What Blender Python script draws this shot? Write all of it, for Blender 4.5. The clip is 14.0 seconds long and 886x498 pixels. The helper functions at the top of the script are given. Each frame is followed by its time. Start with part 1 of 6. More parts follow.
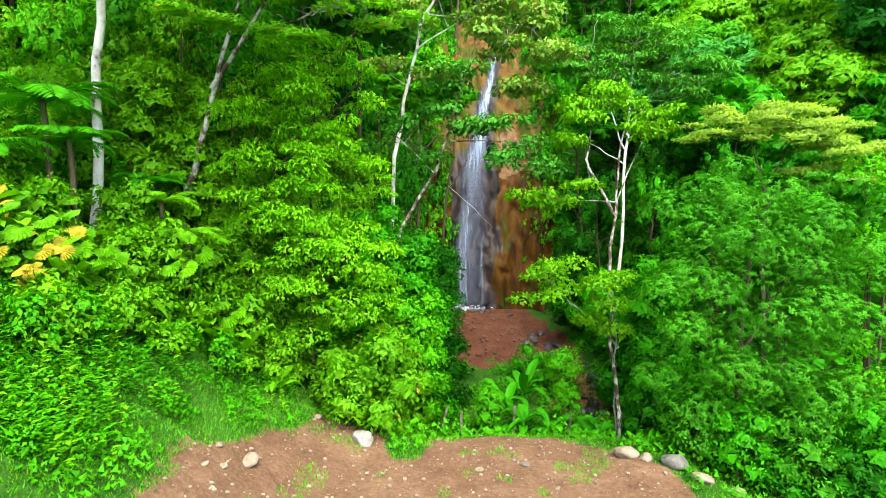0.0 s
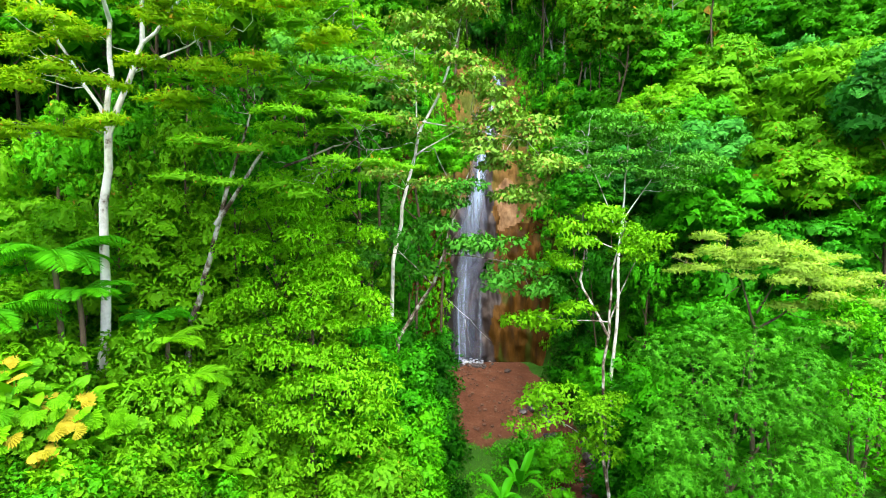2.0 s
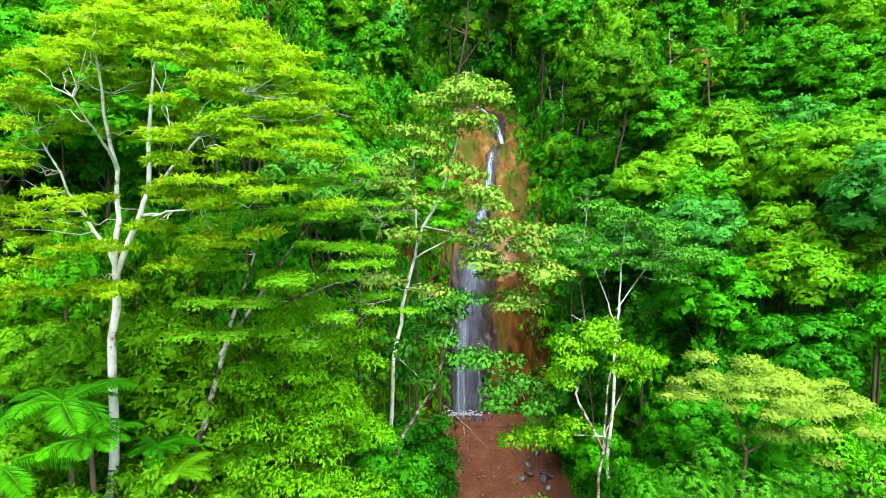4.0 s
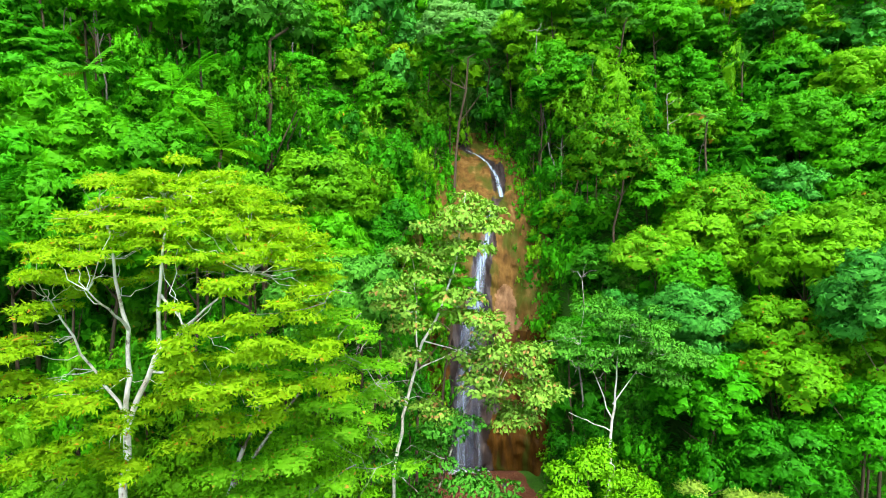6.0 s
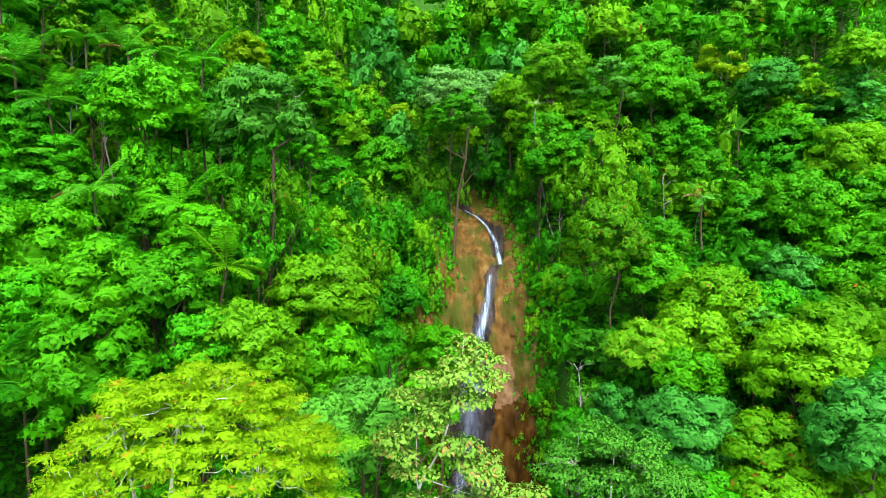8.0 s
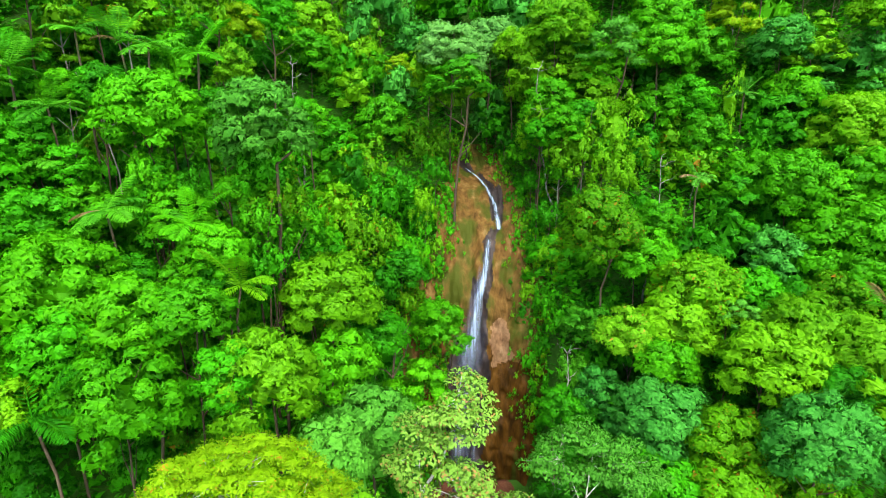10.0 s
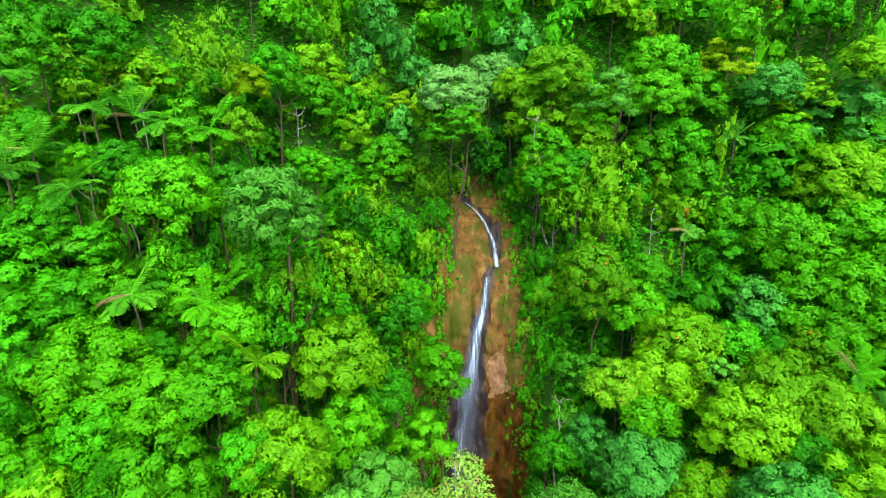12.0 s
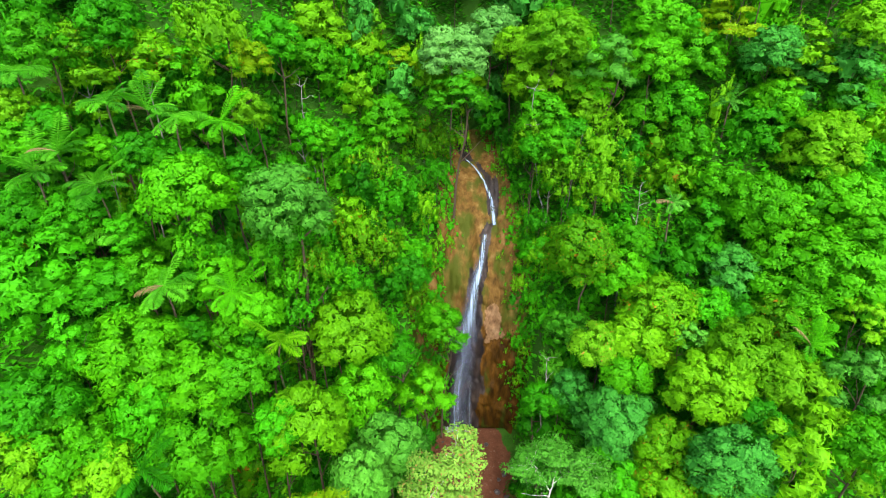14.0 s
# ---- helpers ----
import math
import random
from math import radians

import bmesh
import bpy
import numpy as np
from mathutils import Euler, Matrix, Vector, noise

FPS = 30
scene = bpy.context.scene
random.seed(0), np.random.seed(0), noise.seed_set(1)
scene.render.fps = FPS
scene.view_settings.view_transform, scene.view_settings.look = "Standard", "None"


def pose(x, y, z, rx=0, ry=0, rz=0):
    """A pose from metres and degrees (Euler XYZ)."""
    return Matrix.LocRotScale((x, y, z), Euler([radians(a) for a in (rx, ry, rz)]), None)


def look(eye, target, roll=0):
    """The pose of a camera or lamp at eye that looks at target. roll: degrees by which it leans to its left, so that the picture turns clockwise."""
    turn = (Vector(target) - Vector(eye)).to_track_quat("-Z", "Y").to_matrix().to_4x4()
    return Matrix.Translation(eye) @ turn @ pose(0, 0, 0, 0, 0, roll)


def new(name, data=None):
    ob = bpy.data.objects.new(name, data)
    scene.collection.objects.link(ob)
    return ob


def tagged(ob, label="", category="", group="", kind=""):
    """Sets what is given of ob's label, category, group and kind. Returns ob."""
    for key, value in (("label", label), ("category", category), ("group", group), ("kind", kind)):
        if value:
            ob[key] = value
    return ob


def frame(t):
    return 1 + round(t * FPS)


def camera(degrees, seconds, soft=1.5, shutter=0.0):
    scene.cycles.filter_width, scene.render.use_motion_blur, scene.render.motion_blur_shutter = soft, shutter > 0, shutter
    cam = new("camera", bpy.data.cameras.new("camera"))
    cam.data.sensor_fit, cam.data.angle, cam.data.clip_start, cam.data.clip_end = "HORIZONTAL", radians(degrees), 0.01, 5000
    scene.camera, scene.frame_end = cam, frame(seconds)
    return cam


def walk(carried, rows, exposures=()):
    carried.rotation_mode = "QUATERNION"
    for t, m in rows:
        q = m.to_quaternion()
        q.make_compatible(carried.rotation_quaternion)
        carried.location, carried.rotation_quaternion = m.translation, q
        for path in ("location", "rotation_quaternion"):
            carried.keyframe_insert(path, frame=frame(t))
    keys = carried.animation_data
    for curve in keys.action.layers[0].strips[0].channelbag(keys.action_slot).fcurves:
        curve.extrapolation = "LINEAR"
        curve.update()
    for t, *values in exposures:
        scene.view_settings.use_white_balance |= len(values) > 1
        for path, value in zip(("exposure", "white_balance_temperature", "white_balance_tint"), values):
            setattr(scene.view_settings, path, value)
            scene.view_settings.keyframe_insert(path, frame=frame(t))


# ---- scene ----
cam = camera(76.1, 14.0, soft=1.0)
METRES, EYE, TILT, LEAN, TURN = 56.0, 10.5, -4.5, 0.0, 0.0
ROWS = [
    (0.0, 0.0, 0.0, 0.0, -0.0, 0.0, 0.0),
    (0.5, 0.0004, -0.0025, 0.0233, -0.0, -0.09, 0.03),
    (1.0, 0.0009, -0.0061, 0.0504, -0.03, -0.12, 0.03),
    (1.5, 0.0017, -0.0095, 0.0753, 0.0, -0.15, 0.06),
    (2.0, 0.0018, -0.0123, 0.0998, -0.02, -0.21, 0.03),
    (2.5, 0.0022, -0.0149, 0.1243, -0.01, -0.27, 0.05),
    (3.0, 0.0027, -0.0176, 0.1496, 0.01, -0.36, 0.07),
    (5.5, 0.0032, -0.0319, 0.2871, 0.04, -0.87, 0.02),
    (6.0, 0.0038, -0.0356, 0.3192, 0.06, -0.97, 0.01),
    (6.5, 0.0038, -0.0391, 0.3534, 0.05, -1.02, 0.0),
    (7.0, 0.0038, -0.0429, 0.3896, 0.05, -1.08, 0.0),
    (7.5, 0.004, -0.0467, 0.427, 0.05, -1.14, -0.03),
    (8.0, 0.0043, -0.0507, 0.4668, 0.06, -1.24, -0.06),
    (10.5, 0.006, -0.0733, 0.69, 0.2, -15.61, -0.03),
    (11.0, 0.0054, -0.0758, 0.7322, 0.18, -16.56, -0.08),
    (11.5, 0.0057, -0.0793, 0.7756, 0.21, -16.61, -0.07),
    (12.0, 0.0051, -0.0827, 0.8203, 0.21, -16.64, -0.07),
    (12.5, 0.0069, -0.09, 0.861, 0.3, -20.07, 0.03),
    (13.0, 0.0062, -0.0938, 0.9077, 0.27, -26.58, 0.02),
    (13.5, 0.0052, -0.0956, 0.9521, 0.24, -27.52, -0.02),
    (14.0, 0.0053, -0.0992, 0.9946, 0.25, -27.56, -0.02),
]
walk(cam, [(t, pose(0, 0, EYE, TILT, LEAN, TURN) @ pose(METRES * x, METRES * y, METRES * z, 90 + pitch, roll, yaw)) for t, x, y, z, yaw, pitch, roll in ROWS],
     exposures=[(0.0, 2.20), (3.0, 2.16), (7.0, 1.90), (10.5, 1.83), (14.0, 1.80)])

# ---------------------------------------------------------------- light
world = bpy.data.worlds.new("overcast_sky")
scene.world = world
world.use_nodes = True
wn = world.node_tree.nodes
sky = wn.new("ShaderNodeTexSky")
sky.sky_type, sky.sun_disc = "NISHITA", False
sky.sun_elevation, sky.sun_rotation = radians(59), radians(164)
sky.air_density, sky.dust_density, sky.ozone_density = 1.0, 4.0, 1.0
wn["Background"].inputs["Strength"].default_value = 0.15
world.node_tree.links.new(sky.outputs["Color"], wn["Background"].inputs["Color"])
sun = new("sun", bpy.data.lights.new("sun", "SUN"))
sun.data.energy, sun.data.angle, sun.data.color = 1.3, radians(45), (1.0, 0.96, 0.88)
sun.matrix_world = look((10, -36, 62), (0, 0, 0))

# ---------------------------------------------------------------- small tools
rng = np.random.default_rng(7)


def clamp01(a):
    return np.clip(a, 0.0, 1.0)


def smooth(a, b, x):
    t = clamp01((x - a) / (b - a))
    return t * t * (3 - 2 * t)


def value_noise(x, y, seed=0):
    """Smooth noise from -1 to 1 on a lattice of one metre."""
    x, y = np.broadcast_arrays(np.asarray(x, float), np.asarray(y, float))
    xi, yi = np.floor(x), np.floor(y)
    fx, fy = x - xi, y - yi
    fx, fy = fx * fx * (3 - 2 * fx), fy * fy * (3 - 2 * fy)

    def corner(i, j):
        h = np.sin(i * 127.1 + j * 311.7 + seed * 74.7) * 43758.5453
        return (h - np.floor(h)) * 2 - 1
    a, b, c, d = corner(xi, yi), corner(xi + 1, yi), corner(xi, yi + 1), corner(xi + 1, yi + 1)
    return (a * (1 - fx) + b * fx) * (1 - fy) + (c * (1 - fx) + d * fx) * fy


def fractal(x, y, seed=0, octaves=4):
    return sum(value_noise(np.asarray(x) * 2 ** o, np.asarray(y) * 2 ** o, seed + o) * 0.5 ** o for o in range(octaves))


def mesh_from(name, verts, faces, material=None, smooth_shade=False, normals=None):
    """A mesh from arrays; all faces have the same number of corners."""
    verts, faces = np.asarray(verts, np.float32), np.asarray(faces, np.int32)
    me = bpy.data.meshes.new(name)
    n, k = faces.shape
    me.vertices.add(len(verts))
    me.vertices.foreach_set("co", verts.ravel())
    me.loops.add(n * k)
    me.loops.foreach_set("vertex_index", faces.ravel())
    me.polygons.add(n)
    me.polygons.foreach_set("loop_start", np.arange(0, n * k, k, dtype=np.int32))
    me.polygons.foreach_set("use_smooth", np.full(n, smooth_shade))
    me.update(calc_edges=True)
    if normals is not None:
        me.polygons.foreach_set("use_smooth", np.full(n, True))
        me.normals_split_custom_set_from_vertices(np.asarray(normals, np.float32))
    if material:
        me.materials.append(material)
    return me


def piece(name, me, parent=None, m=None, material=None, label="", **tags):
    """Links a mesh as one object, under a thing where one is given; material replaces the mesh's own."""
    ob = new(name, me)
    if parent:
        ob.parent = parent
    if m is not None:
        ob.matrix_basis = m
    if material:
        ob.material_slots[0].link = "OBJECT"
        ob.material_slots[0].material = material
    return tagged(ob, label, **tags)


def unit(v):
    return v / np.maximum(np.linalg.norm(v, axis=-1, keepdims=True), 1e-9)


# ---------------------------------------------------------------- materials
def nodes_of(name):
    mat = bpy.data.materials.new(name)
    mat.use_nodes = True
    nt = mat.node_tree
    nt.nodes.clear()
    return mat, nt.nodes, nt.links, nt.nodes.new("ShaderNodeOutputMaterial")


def ramp(nodes, stops):
    r = nodes.new("ShaderNodeValToRGB")
    while len(r.color_ramp.elements) < len(stops):
        r.color_ramp.elements.new(0.5)
    for e, (p, c) in zip(r.color_ramp.elements, stops):
        e.position, e.color = p, (*c, 1)
    return r


def leaf_material(name, dark, light, odd=None, share=0.0, shine=0.07, clump=0.45, through_light=0.27, glow=(1.0, 1.15, 0.3)):
    """Leaves: each its own tone between dark and light, a few of them of an odd colour; light passes through."""
    mat, nodes, links, out = nodes_of(name)
    geo, info = nodes.new("ShaderNodeNewGeometry"), nodes.new("ShaderNodeObjectInfo")
    coord, tex = nodes.new("ShaderNodeTexCoord"), nodes.new("ShaderNodeTexNoise")
    tex.inputs["Scale"].default_value, tex.inputs["Detail"].default_value = clump, 2
    links.new(coord.outputs["Object"], tex.inputs["Vector"])
    total = None
    for source, weight in ((geo.outputs["Random Per Island"], 0.17), (tex.outputs["Fac"], 0.43), (info.outputs["Random"], 0.40)):
        part_of = nodes.new("ShaderNodeMath")
        part_of.operation, part_of.inputs[1].default_value = "MULTIPLY", weight
        links.new(source, part_of.inputs[0])
        if total is None:
            total = part_of
            continue
        both_of = nodes.new("ShaderNodeMath")
        both_of.operation = "ADD"
        links.new(total.outputs[0], both_of.inputs[0])
        links.new(part_of.outputs[0], both_of.inputs[1])
        total = both_of
    stops = [(0.22, dark), (0.78, light)]
    r = ramp(nodes, stops)
    links.new(total.outputs[0], r.inputs[0])
    colour = r.outputs[0]
    if odd:
        pick = nodes.new("ShaderNodeMath")
        pick.operation, pick.inputs[1].default_value = "LESS_THAN", share
        frac = nodes.new("ShaderNodeMath")
        frac.operation, frac.inputs[1].default_value = "MULTIPLY", 17.0
        fr = nodes.new("ShaderNodeMath")
        fr.operation = "FRACT"
        links.new(geo.outputs["Random Per Island"], frac.inputs[0])
        links.new(frac.outputs[0], fr.inputs[0])
        links.new(fr.outputs[0], pick.inputs[0])
        mix = nodes.new("ShaderNodeMix")
        mix.data_type = "RGBA"
        links.new(pick.outputs[0], mix.inputs[0])
        links.new(colour, mix.inputs[6])
        mix.inputs[7].default_value = (*odd, 1)
        colour = mix.outputs[2]
    body, back, both = nodes.new("ShaderNodeBsdfPrincipled"), nodes.new("ShaderNodeBsdfTranslucent"), nodes.new("ShaderNodeMixShader")
    body.inputs["Roughness"].default_value = 0.5
    body.inputs["Specular IOR Level"].default_value = shine
    links.new(colour, body.inputs["Base Color"])
    bright = nodes.new("ShaderNodeMix")
    bright.data_type, bright.blend_type = "RGBA", "MULTIPLY"
    bright.inputs[0].default_value = 1.0
    bright.inputs[7].default_value = (*glow, 1)
    links.new(colour, bright.inputs[6])
    links.new(bright.outputs[2], back.inputs["Color"])
    both.inputs[0].default_value = through_light
    links.new(body.outputs[0], both.inputs[1])
    links.new(back.outputs[0], both.inputs[2])
    links.new(both.outputs[0], out.inputs["Surface"])
    return mat


def mottled(name, stops, scale, detail=6, rough=0.8, bump=0.3, bump_scale=None, stretch=(1, 1, 1), spec=0.3, second=None):
    """A rough natural surface: two scales of noise through a colour ramp, with relief."""
    mat, nodes, links, out = nodes_of(name)
    coord, mp = nodes.new("ShaderNodeTexCoord"), nodes.new("ShaderNodeMapping")
    mp.inputs["Scale"].default_value = stretch
    links.new(coord.outputs["Object"], mp.inputs["Vector"])
    tex = nodes.new("ShaderNodeTexNoise")
    tex.inputs["Scale"].default_value, tex.inputs["Detail"].default_value, tex.inputs["Roughness"].default_value = scale, detail, 0.65
    links.new(mp.outputs[0], tex.inputs["Vector"])
    r = ramp(nodes, stops)
    links.new(tex.outputs["Fac"], r.inputs[0])
    colour = r.outputs[0]
    if second:
        colour2, scale2, low, high = second
        t2, r2, mix = nodes.new("ShaderNodeTexNoise"), ramp(nodes, [(low, (0, 0, 0)), (high, (1, 1, 1))]), nodes.new("ShaderNodeMix")
        t2.inputs["Scale"].default_value, t2.inputs["Detail"].default_value = scale2, 5
        mix.data_type = "RGBA"
        links.new(mp.outputs[0], t2.inputs["Vector"])
        links.new(t2.outputs["Fac"], r2.inputs[0])
        links.new(r2.outputs[0], mix.inputs[0])
        links.new(colour, mix.inputs[6])
        mix.inputs[7].default_value = (*colour2, 1)
        colour = mix.outputs[2]
    body = nodes.new("ShaderNodeBsdfPrincipled")
    body.inputs["Roughness"].default_value, body.inputs["Specular IOR Level"].default_value = rough, spec
    links.new(colour, body.inputs["Base Color"])
    fine, relief = nodes.new("ShaderNodeTexNoise"), nodes.new("ShaderNodeBump")
    fine.inputs["Scale"].default_value, fine.inputs["Detail"].default_value = bump_scale or scale * 4, 6
    links.new(mp.outputs[0], fine.inputs["Vector"])
    relief.inputs["Strength"].default_value, relief.inputs["Distance"].default_value = bump, 0.1
    links.new(fine.outputs["Fac"], relief.inputs["Height"])
    links.new(relief.outputs[0], body.inputs["Normal"])
    links.new(body.outputs[0], out.inputs["Surface"])
    return mat


LEAF = {
    "deep": leaf_material("leaf_deep_green", (0.009, 0.105, 0.0016), (0.028, 0.25, 0.0036)),
    "mid": leaf_material("leaf_mid_green", (0.016, 0.165, 0.0018), (0.052, 0.38, 0.0030)),
    "fresh": leaf_material("leaf_fresh_green", (0.027, 0.205, 0.0018), (0.082, 0.43, 0.0030)),
    "lime": leaf_material("leaf_lime_green", (0.058, 0.23, 0.002), (0.155, 0.46, 0.005)),
    "yellow": leaf_material("leaf_yellow_green", (0.15, 0.34, 0.003), (0.32, 0.56, 0.008), (0.45, 0.27, 0.02), 0.02, through_light=0.5, glow=(1.25, 1.3, 0.5)),
    "blue": leaf_material("leaf_blue_green", (0.022, 0.18, 0.016), (0.072, 0.38, 0.038)),
    "pale": leaf_material("leaf_pale_green", (0.036, 0.20, 0.014), (0.105, 0.40, 0.030)),
    "olive": leaf_material("leaf_olive_green", (0.038, 0.18, 0.0015), (0.125, 0.42, 0.0035), (0.26, 0.15, 0.01), 0.03),
    "cream": leaf_material("leaf_cream_green", (0.26, 0.44, 0.045), (0.48, 0.64, 0.12), through_light=0.5),
    "jade": leaf_material("leaf_jade_green", (0.020, 0.165, 0.005), (0.090, 0.40, 0.010)),
    "bright": leaf_material("leaf_bright_green", (0.035, 0.25, 0.0020), (0.095, 0.44, 0.0032), through_light=0.35),
    "lemon": leaf_material("leaf_lemon_green", (0.10, 0.35, 0.006), (0.24, 0.60, 0.016), (0.5, 0.3, 0.05), 0.02, through_light=0.5),
    "vivid": leaf_material("leaf_vivid_green", (0.080, 0.30, 0.004), (0.195, 0.52, 0.009), through_light=0.45),
    "spring": leaf_material("leaf_spring_green", (0.078, 0.33, 0.003), (0.21, 0.57, 0.009), through_light=0.5),
    "mist": leaf_material("leaf_silvery_green", (0.064, 0.25, 0.036), (0.175, 0.46, 0.092)),
    "russet": leaf_material("leaf_green_with_russet", (0.085, 0.24, 0.020), (0.20, 0.41, 0.048), (0.34, 0.22, 0.07), 0.09),
    "fan": leaf_material("leaf_fan_yellowing", (0.028, 0.18, 0.003), (0.14, 0.40, 0.006), (0.55, 0.30, 0.03), 0.38, clump=1.2),
    "gold": leaf_material("leaf_fan_golden", (0.20, 0.22, 0.01), (0.46, 0.36, 0.03), clump=1.2),
    "dry": leaf_material("leaf_frond_withered", (0.14, 0.12, 0.04), (0.30, 0.23, 0.11), clump=1.2),
    "grass": leaf_material("grass_green", (0.030, 0.17, 0.002), (0.095, 0.36, 0.004), (0.24, 0.26, 0.03), 0.03),
}
BARK_WHITE = mottled("bark_pale_lichen", [(0.38, (0.042, 0.035, 0.021)), (0.5, (0.21, 0.203, 0.182)), (0.7, (0.336, 0.329, 0.308))], 3.0, bump=0.4, stretch=(1, 1, 0.5))
BARK_CHALK = mottled("bark_chalk_white", [(0.33, (0.09, 0.065, 0.04)), (0.40, (0.48, 0.46, 0.42)), (0.55, (0.70, 0.69, 0.66)), (0.75, (0.80, 0.79, 0.77))], 1.6, bump=0.4, stretch=(1, 1, 0.8))
BARK_MOTTLED = mottled("bark_white_and_brown", [(0.44, (0.0394, 0.0251, 0.0143)), (0.5, (0.143, 0.122, 0.0929)), (0.56, (0.358, 0.351, 0.322)), (0.75, (0.429, 0.423, 0.394))], 2.2, bump=0.4, stretch=(1, 1, 0.7))
BARK_BROWN = mottled("bark_brown_mossy", [(0.3, (0.03, 0.022, 0.012)), (0.55, (0.085, 0.062, 0.038)), (0.8, (0.19, 0.165, 0.12))], 3.0, bump=0.5, stretch=(1, 1, 0.4), second=((0.05, 0.10, 0.02), 1.3, 0.5, 0.65))
WOOD_GREY = mottled("wood_weathered_grey", [(0.3, (0.10, 0.08, 0.06)), (0.7, (0.30, 0.26, 0.22))], 6.0, bump=0.5, stretch=(2, 2, 0.4))
STONE = mottled("stone_pale", [(0.3, (0.12, 0.088, 0.056)), (0.5, (0.216, 0.176, 0.12)), (0.75, (0.288, 0.248, 0.184))], 2.2, rough=0.85, bump=0.5)
STONE_WHITE = mottled("stone_chalky", [(0.3, (0.165, 0.143, 0.11)), (0.5, (0.264, 0.242, 0.204)), (0.75, (0.319, 0.303, 0.27))], 2.2, rough=0.85, bump=0.6)
STONE_GREY = mottled("stone_grey", [(0.3, (0.056, 0.056, 0.044)), (0.5, (0.112, 0.112, 0.092)), (0.75, (0.168, 0.168, 0.136))], 2.5, rough=0.85, bump=0.5)
STONE_DARK = mottled("stone_dark_wet", [(0.3, (0.012, 0.011, 0.012)), (0.55, (0.04, 0.033, 0.032)), (0.8, (0.10, 0.08, 0.07))], 1.6, rough=0.4, bump=0.6, spec=0.5)



def ground_material():
    """Dark forest floor, reddish soil where it lies open and tan gravelly soil in the clearing; ragged borders."""
    mat, nodes, links, out = nodes_of("ground_soil_and_litter")
    coord, body = nodes.new("ShaderNodeTexCoord"), nodes.new("ShaderNodeBsdfPrincipled")

    def texture(scale, detail):
        t = nodes.new("ShaderNodeTexNoise")
        t.inputs["Scale"].default_value, t.inputs["Detail"].default_value, t.inputs["Roughness"].default_value = scale, detail, 0.65
        links.new(coord.outputs["Object"], t.inputs["Vector"])
        return t
    broad, fine = texture(0.7, 10), texture(6.0, 8)
    colour = None
    for stops, name in (([(0.3, (0.012, 0.05, 0.004)), (0.55, (0.03, 0.11, 0.008)), (0.8, (0.06, 0.07, 0.02))], None),
                        ([(0.3, (0.045, 0.017, 0.008)), (0.5, (0.090, 0.035, 0.018)), (0.72, (0.16, 0.075, 0.042))], "open_fan"),
                        ([(0.3, (0.062, 0.034, 0.017)), (0.5, (0.132, 0.076, 0.041)), (0.72, (0.23, 0.148, 0.084))], "open_pad")):
        blend = nodes.new("ShaderNodeMix")
        blend.inputs[0].default_value = 0.45
        links.new(broad.outputs["Fac"], blend.inputs[2])
        links.new(fine.outputs["Fac"], blend.inputs[3])
        r = ramp(nodes, stops)
        links.new(blend.outputs[0], r.inputs[0])
        if name is None:
            colour = r.outputs[0]
            continue
        field, wob, sharp, mix = nodes.new("ShaderNodeAttribute"), nodes.new("ShaderNodeMath"), ramp(nodes, [(0.85, (0, 0, 0)), (1.1, (1, 1, 1))]), nodes.new("ShaderNodeMix")
        field.attribute_name, wob.operation, mix.data_type = name, "ADD", "RGBA"
        sharp.color_ramp.elements[0].position, sharp.color_ramp.elements[1].position = 0.94, 1.0
        links.new(field.outputs["Fac"], wob.inputs[0])
        links.new(fine.outputs["Fac"], wob.inputs[1])
        links.new(wob.outputs[0], sharp.inputs[0])
        links.new(sharp.outputs[0], mix.inputs[0])
        links.new(colour, mix.inputs[6])
        links.new(r.outputs[0], mix.inputs[7])
        colour = mix.outputs[2]
    links.new(colour, body.inputs["Base Color"])
    body.inputs["Roughness"].default_value, body.inputs["Specular IOR Level"].default_value = 0.95, 0.1
    relief = nodes.new("ShaderNodeBump")
    relief.inputs["Strength"].default_value, relief.inputs["Distance"].default_value = 0.9, 0.12
    links.new(fine.outputs["Fac"], relief.inputs["Height"])
    links.new(relief.outputs[0], body.inputs["Normal"])
    links.new(body.outputs[0], out.inputs["Surface"])
    return mat


GROUND = ground_material()

# ---------------------------------------------------------------- the lie of the land
# The fall's line from its foot to its lip: height, distance ahead, place across.
FALL_Z = np.array([-2.0, 0.2, 4.0, 9.0, 14.0, 17.5, 22.0, 25.5, 28.4, 30.0, 32.0, 33.7, 36.0])
FALL_Y = np.array([55.6, 55.8, 56.6, 58.0, 59.5, 61.0, 63.0, 65.0, 67.0, 69.0, 71.0, 74.0, 79.0])


def soft_max(a, b, k=2.0):
    return np.logaddexp(a / k, b / k) * k


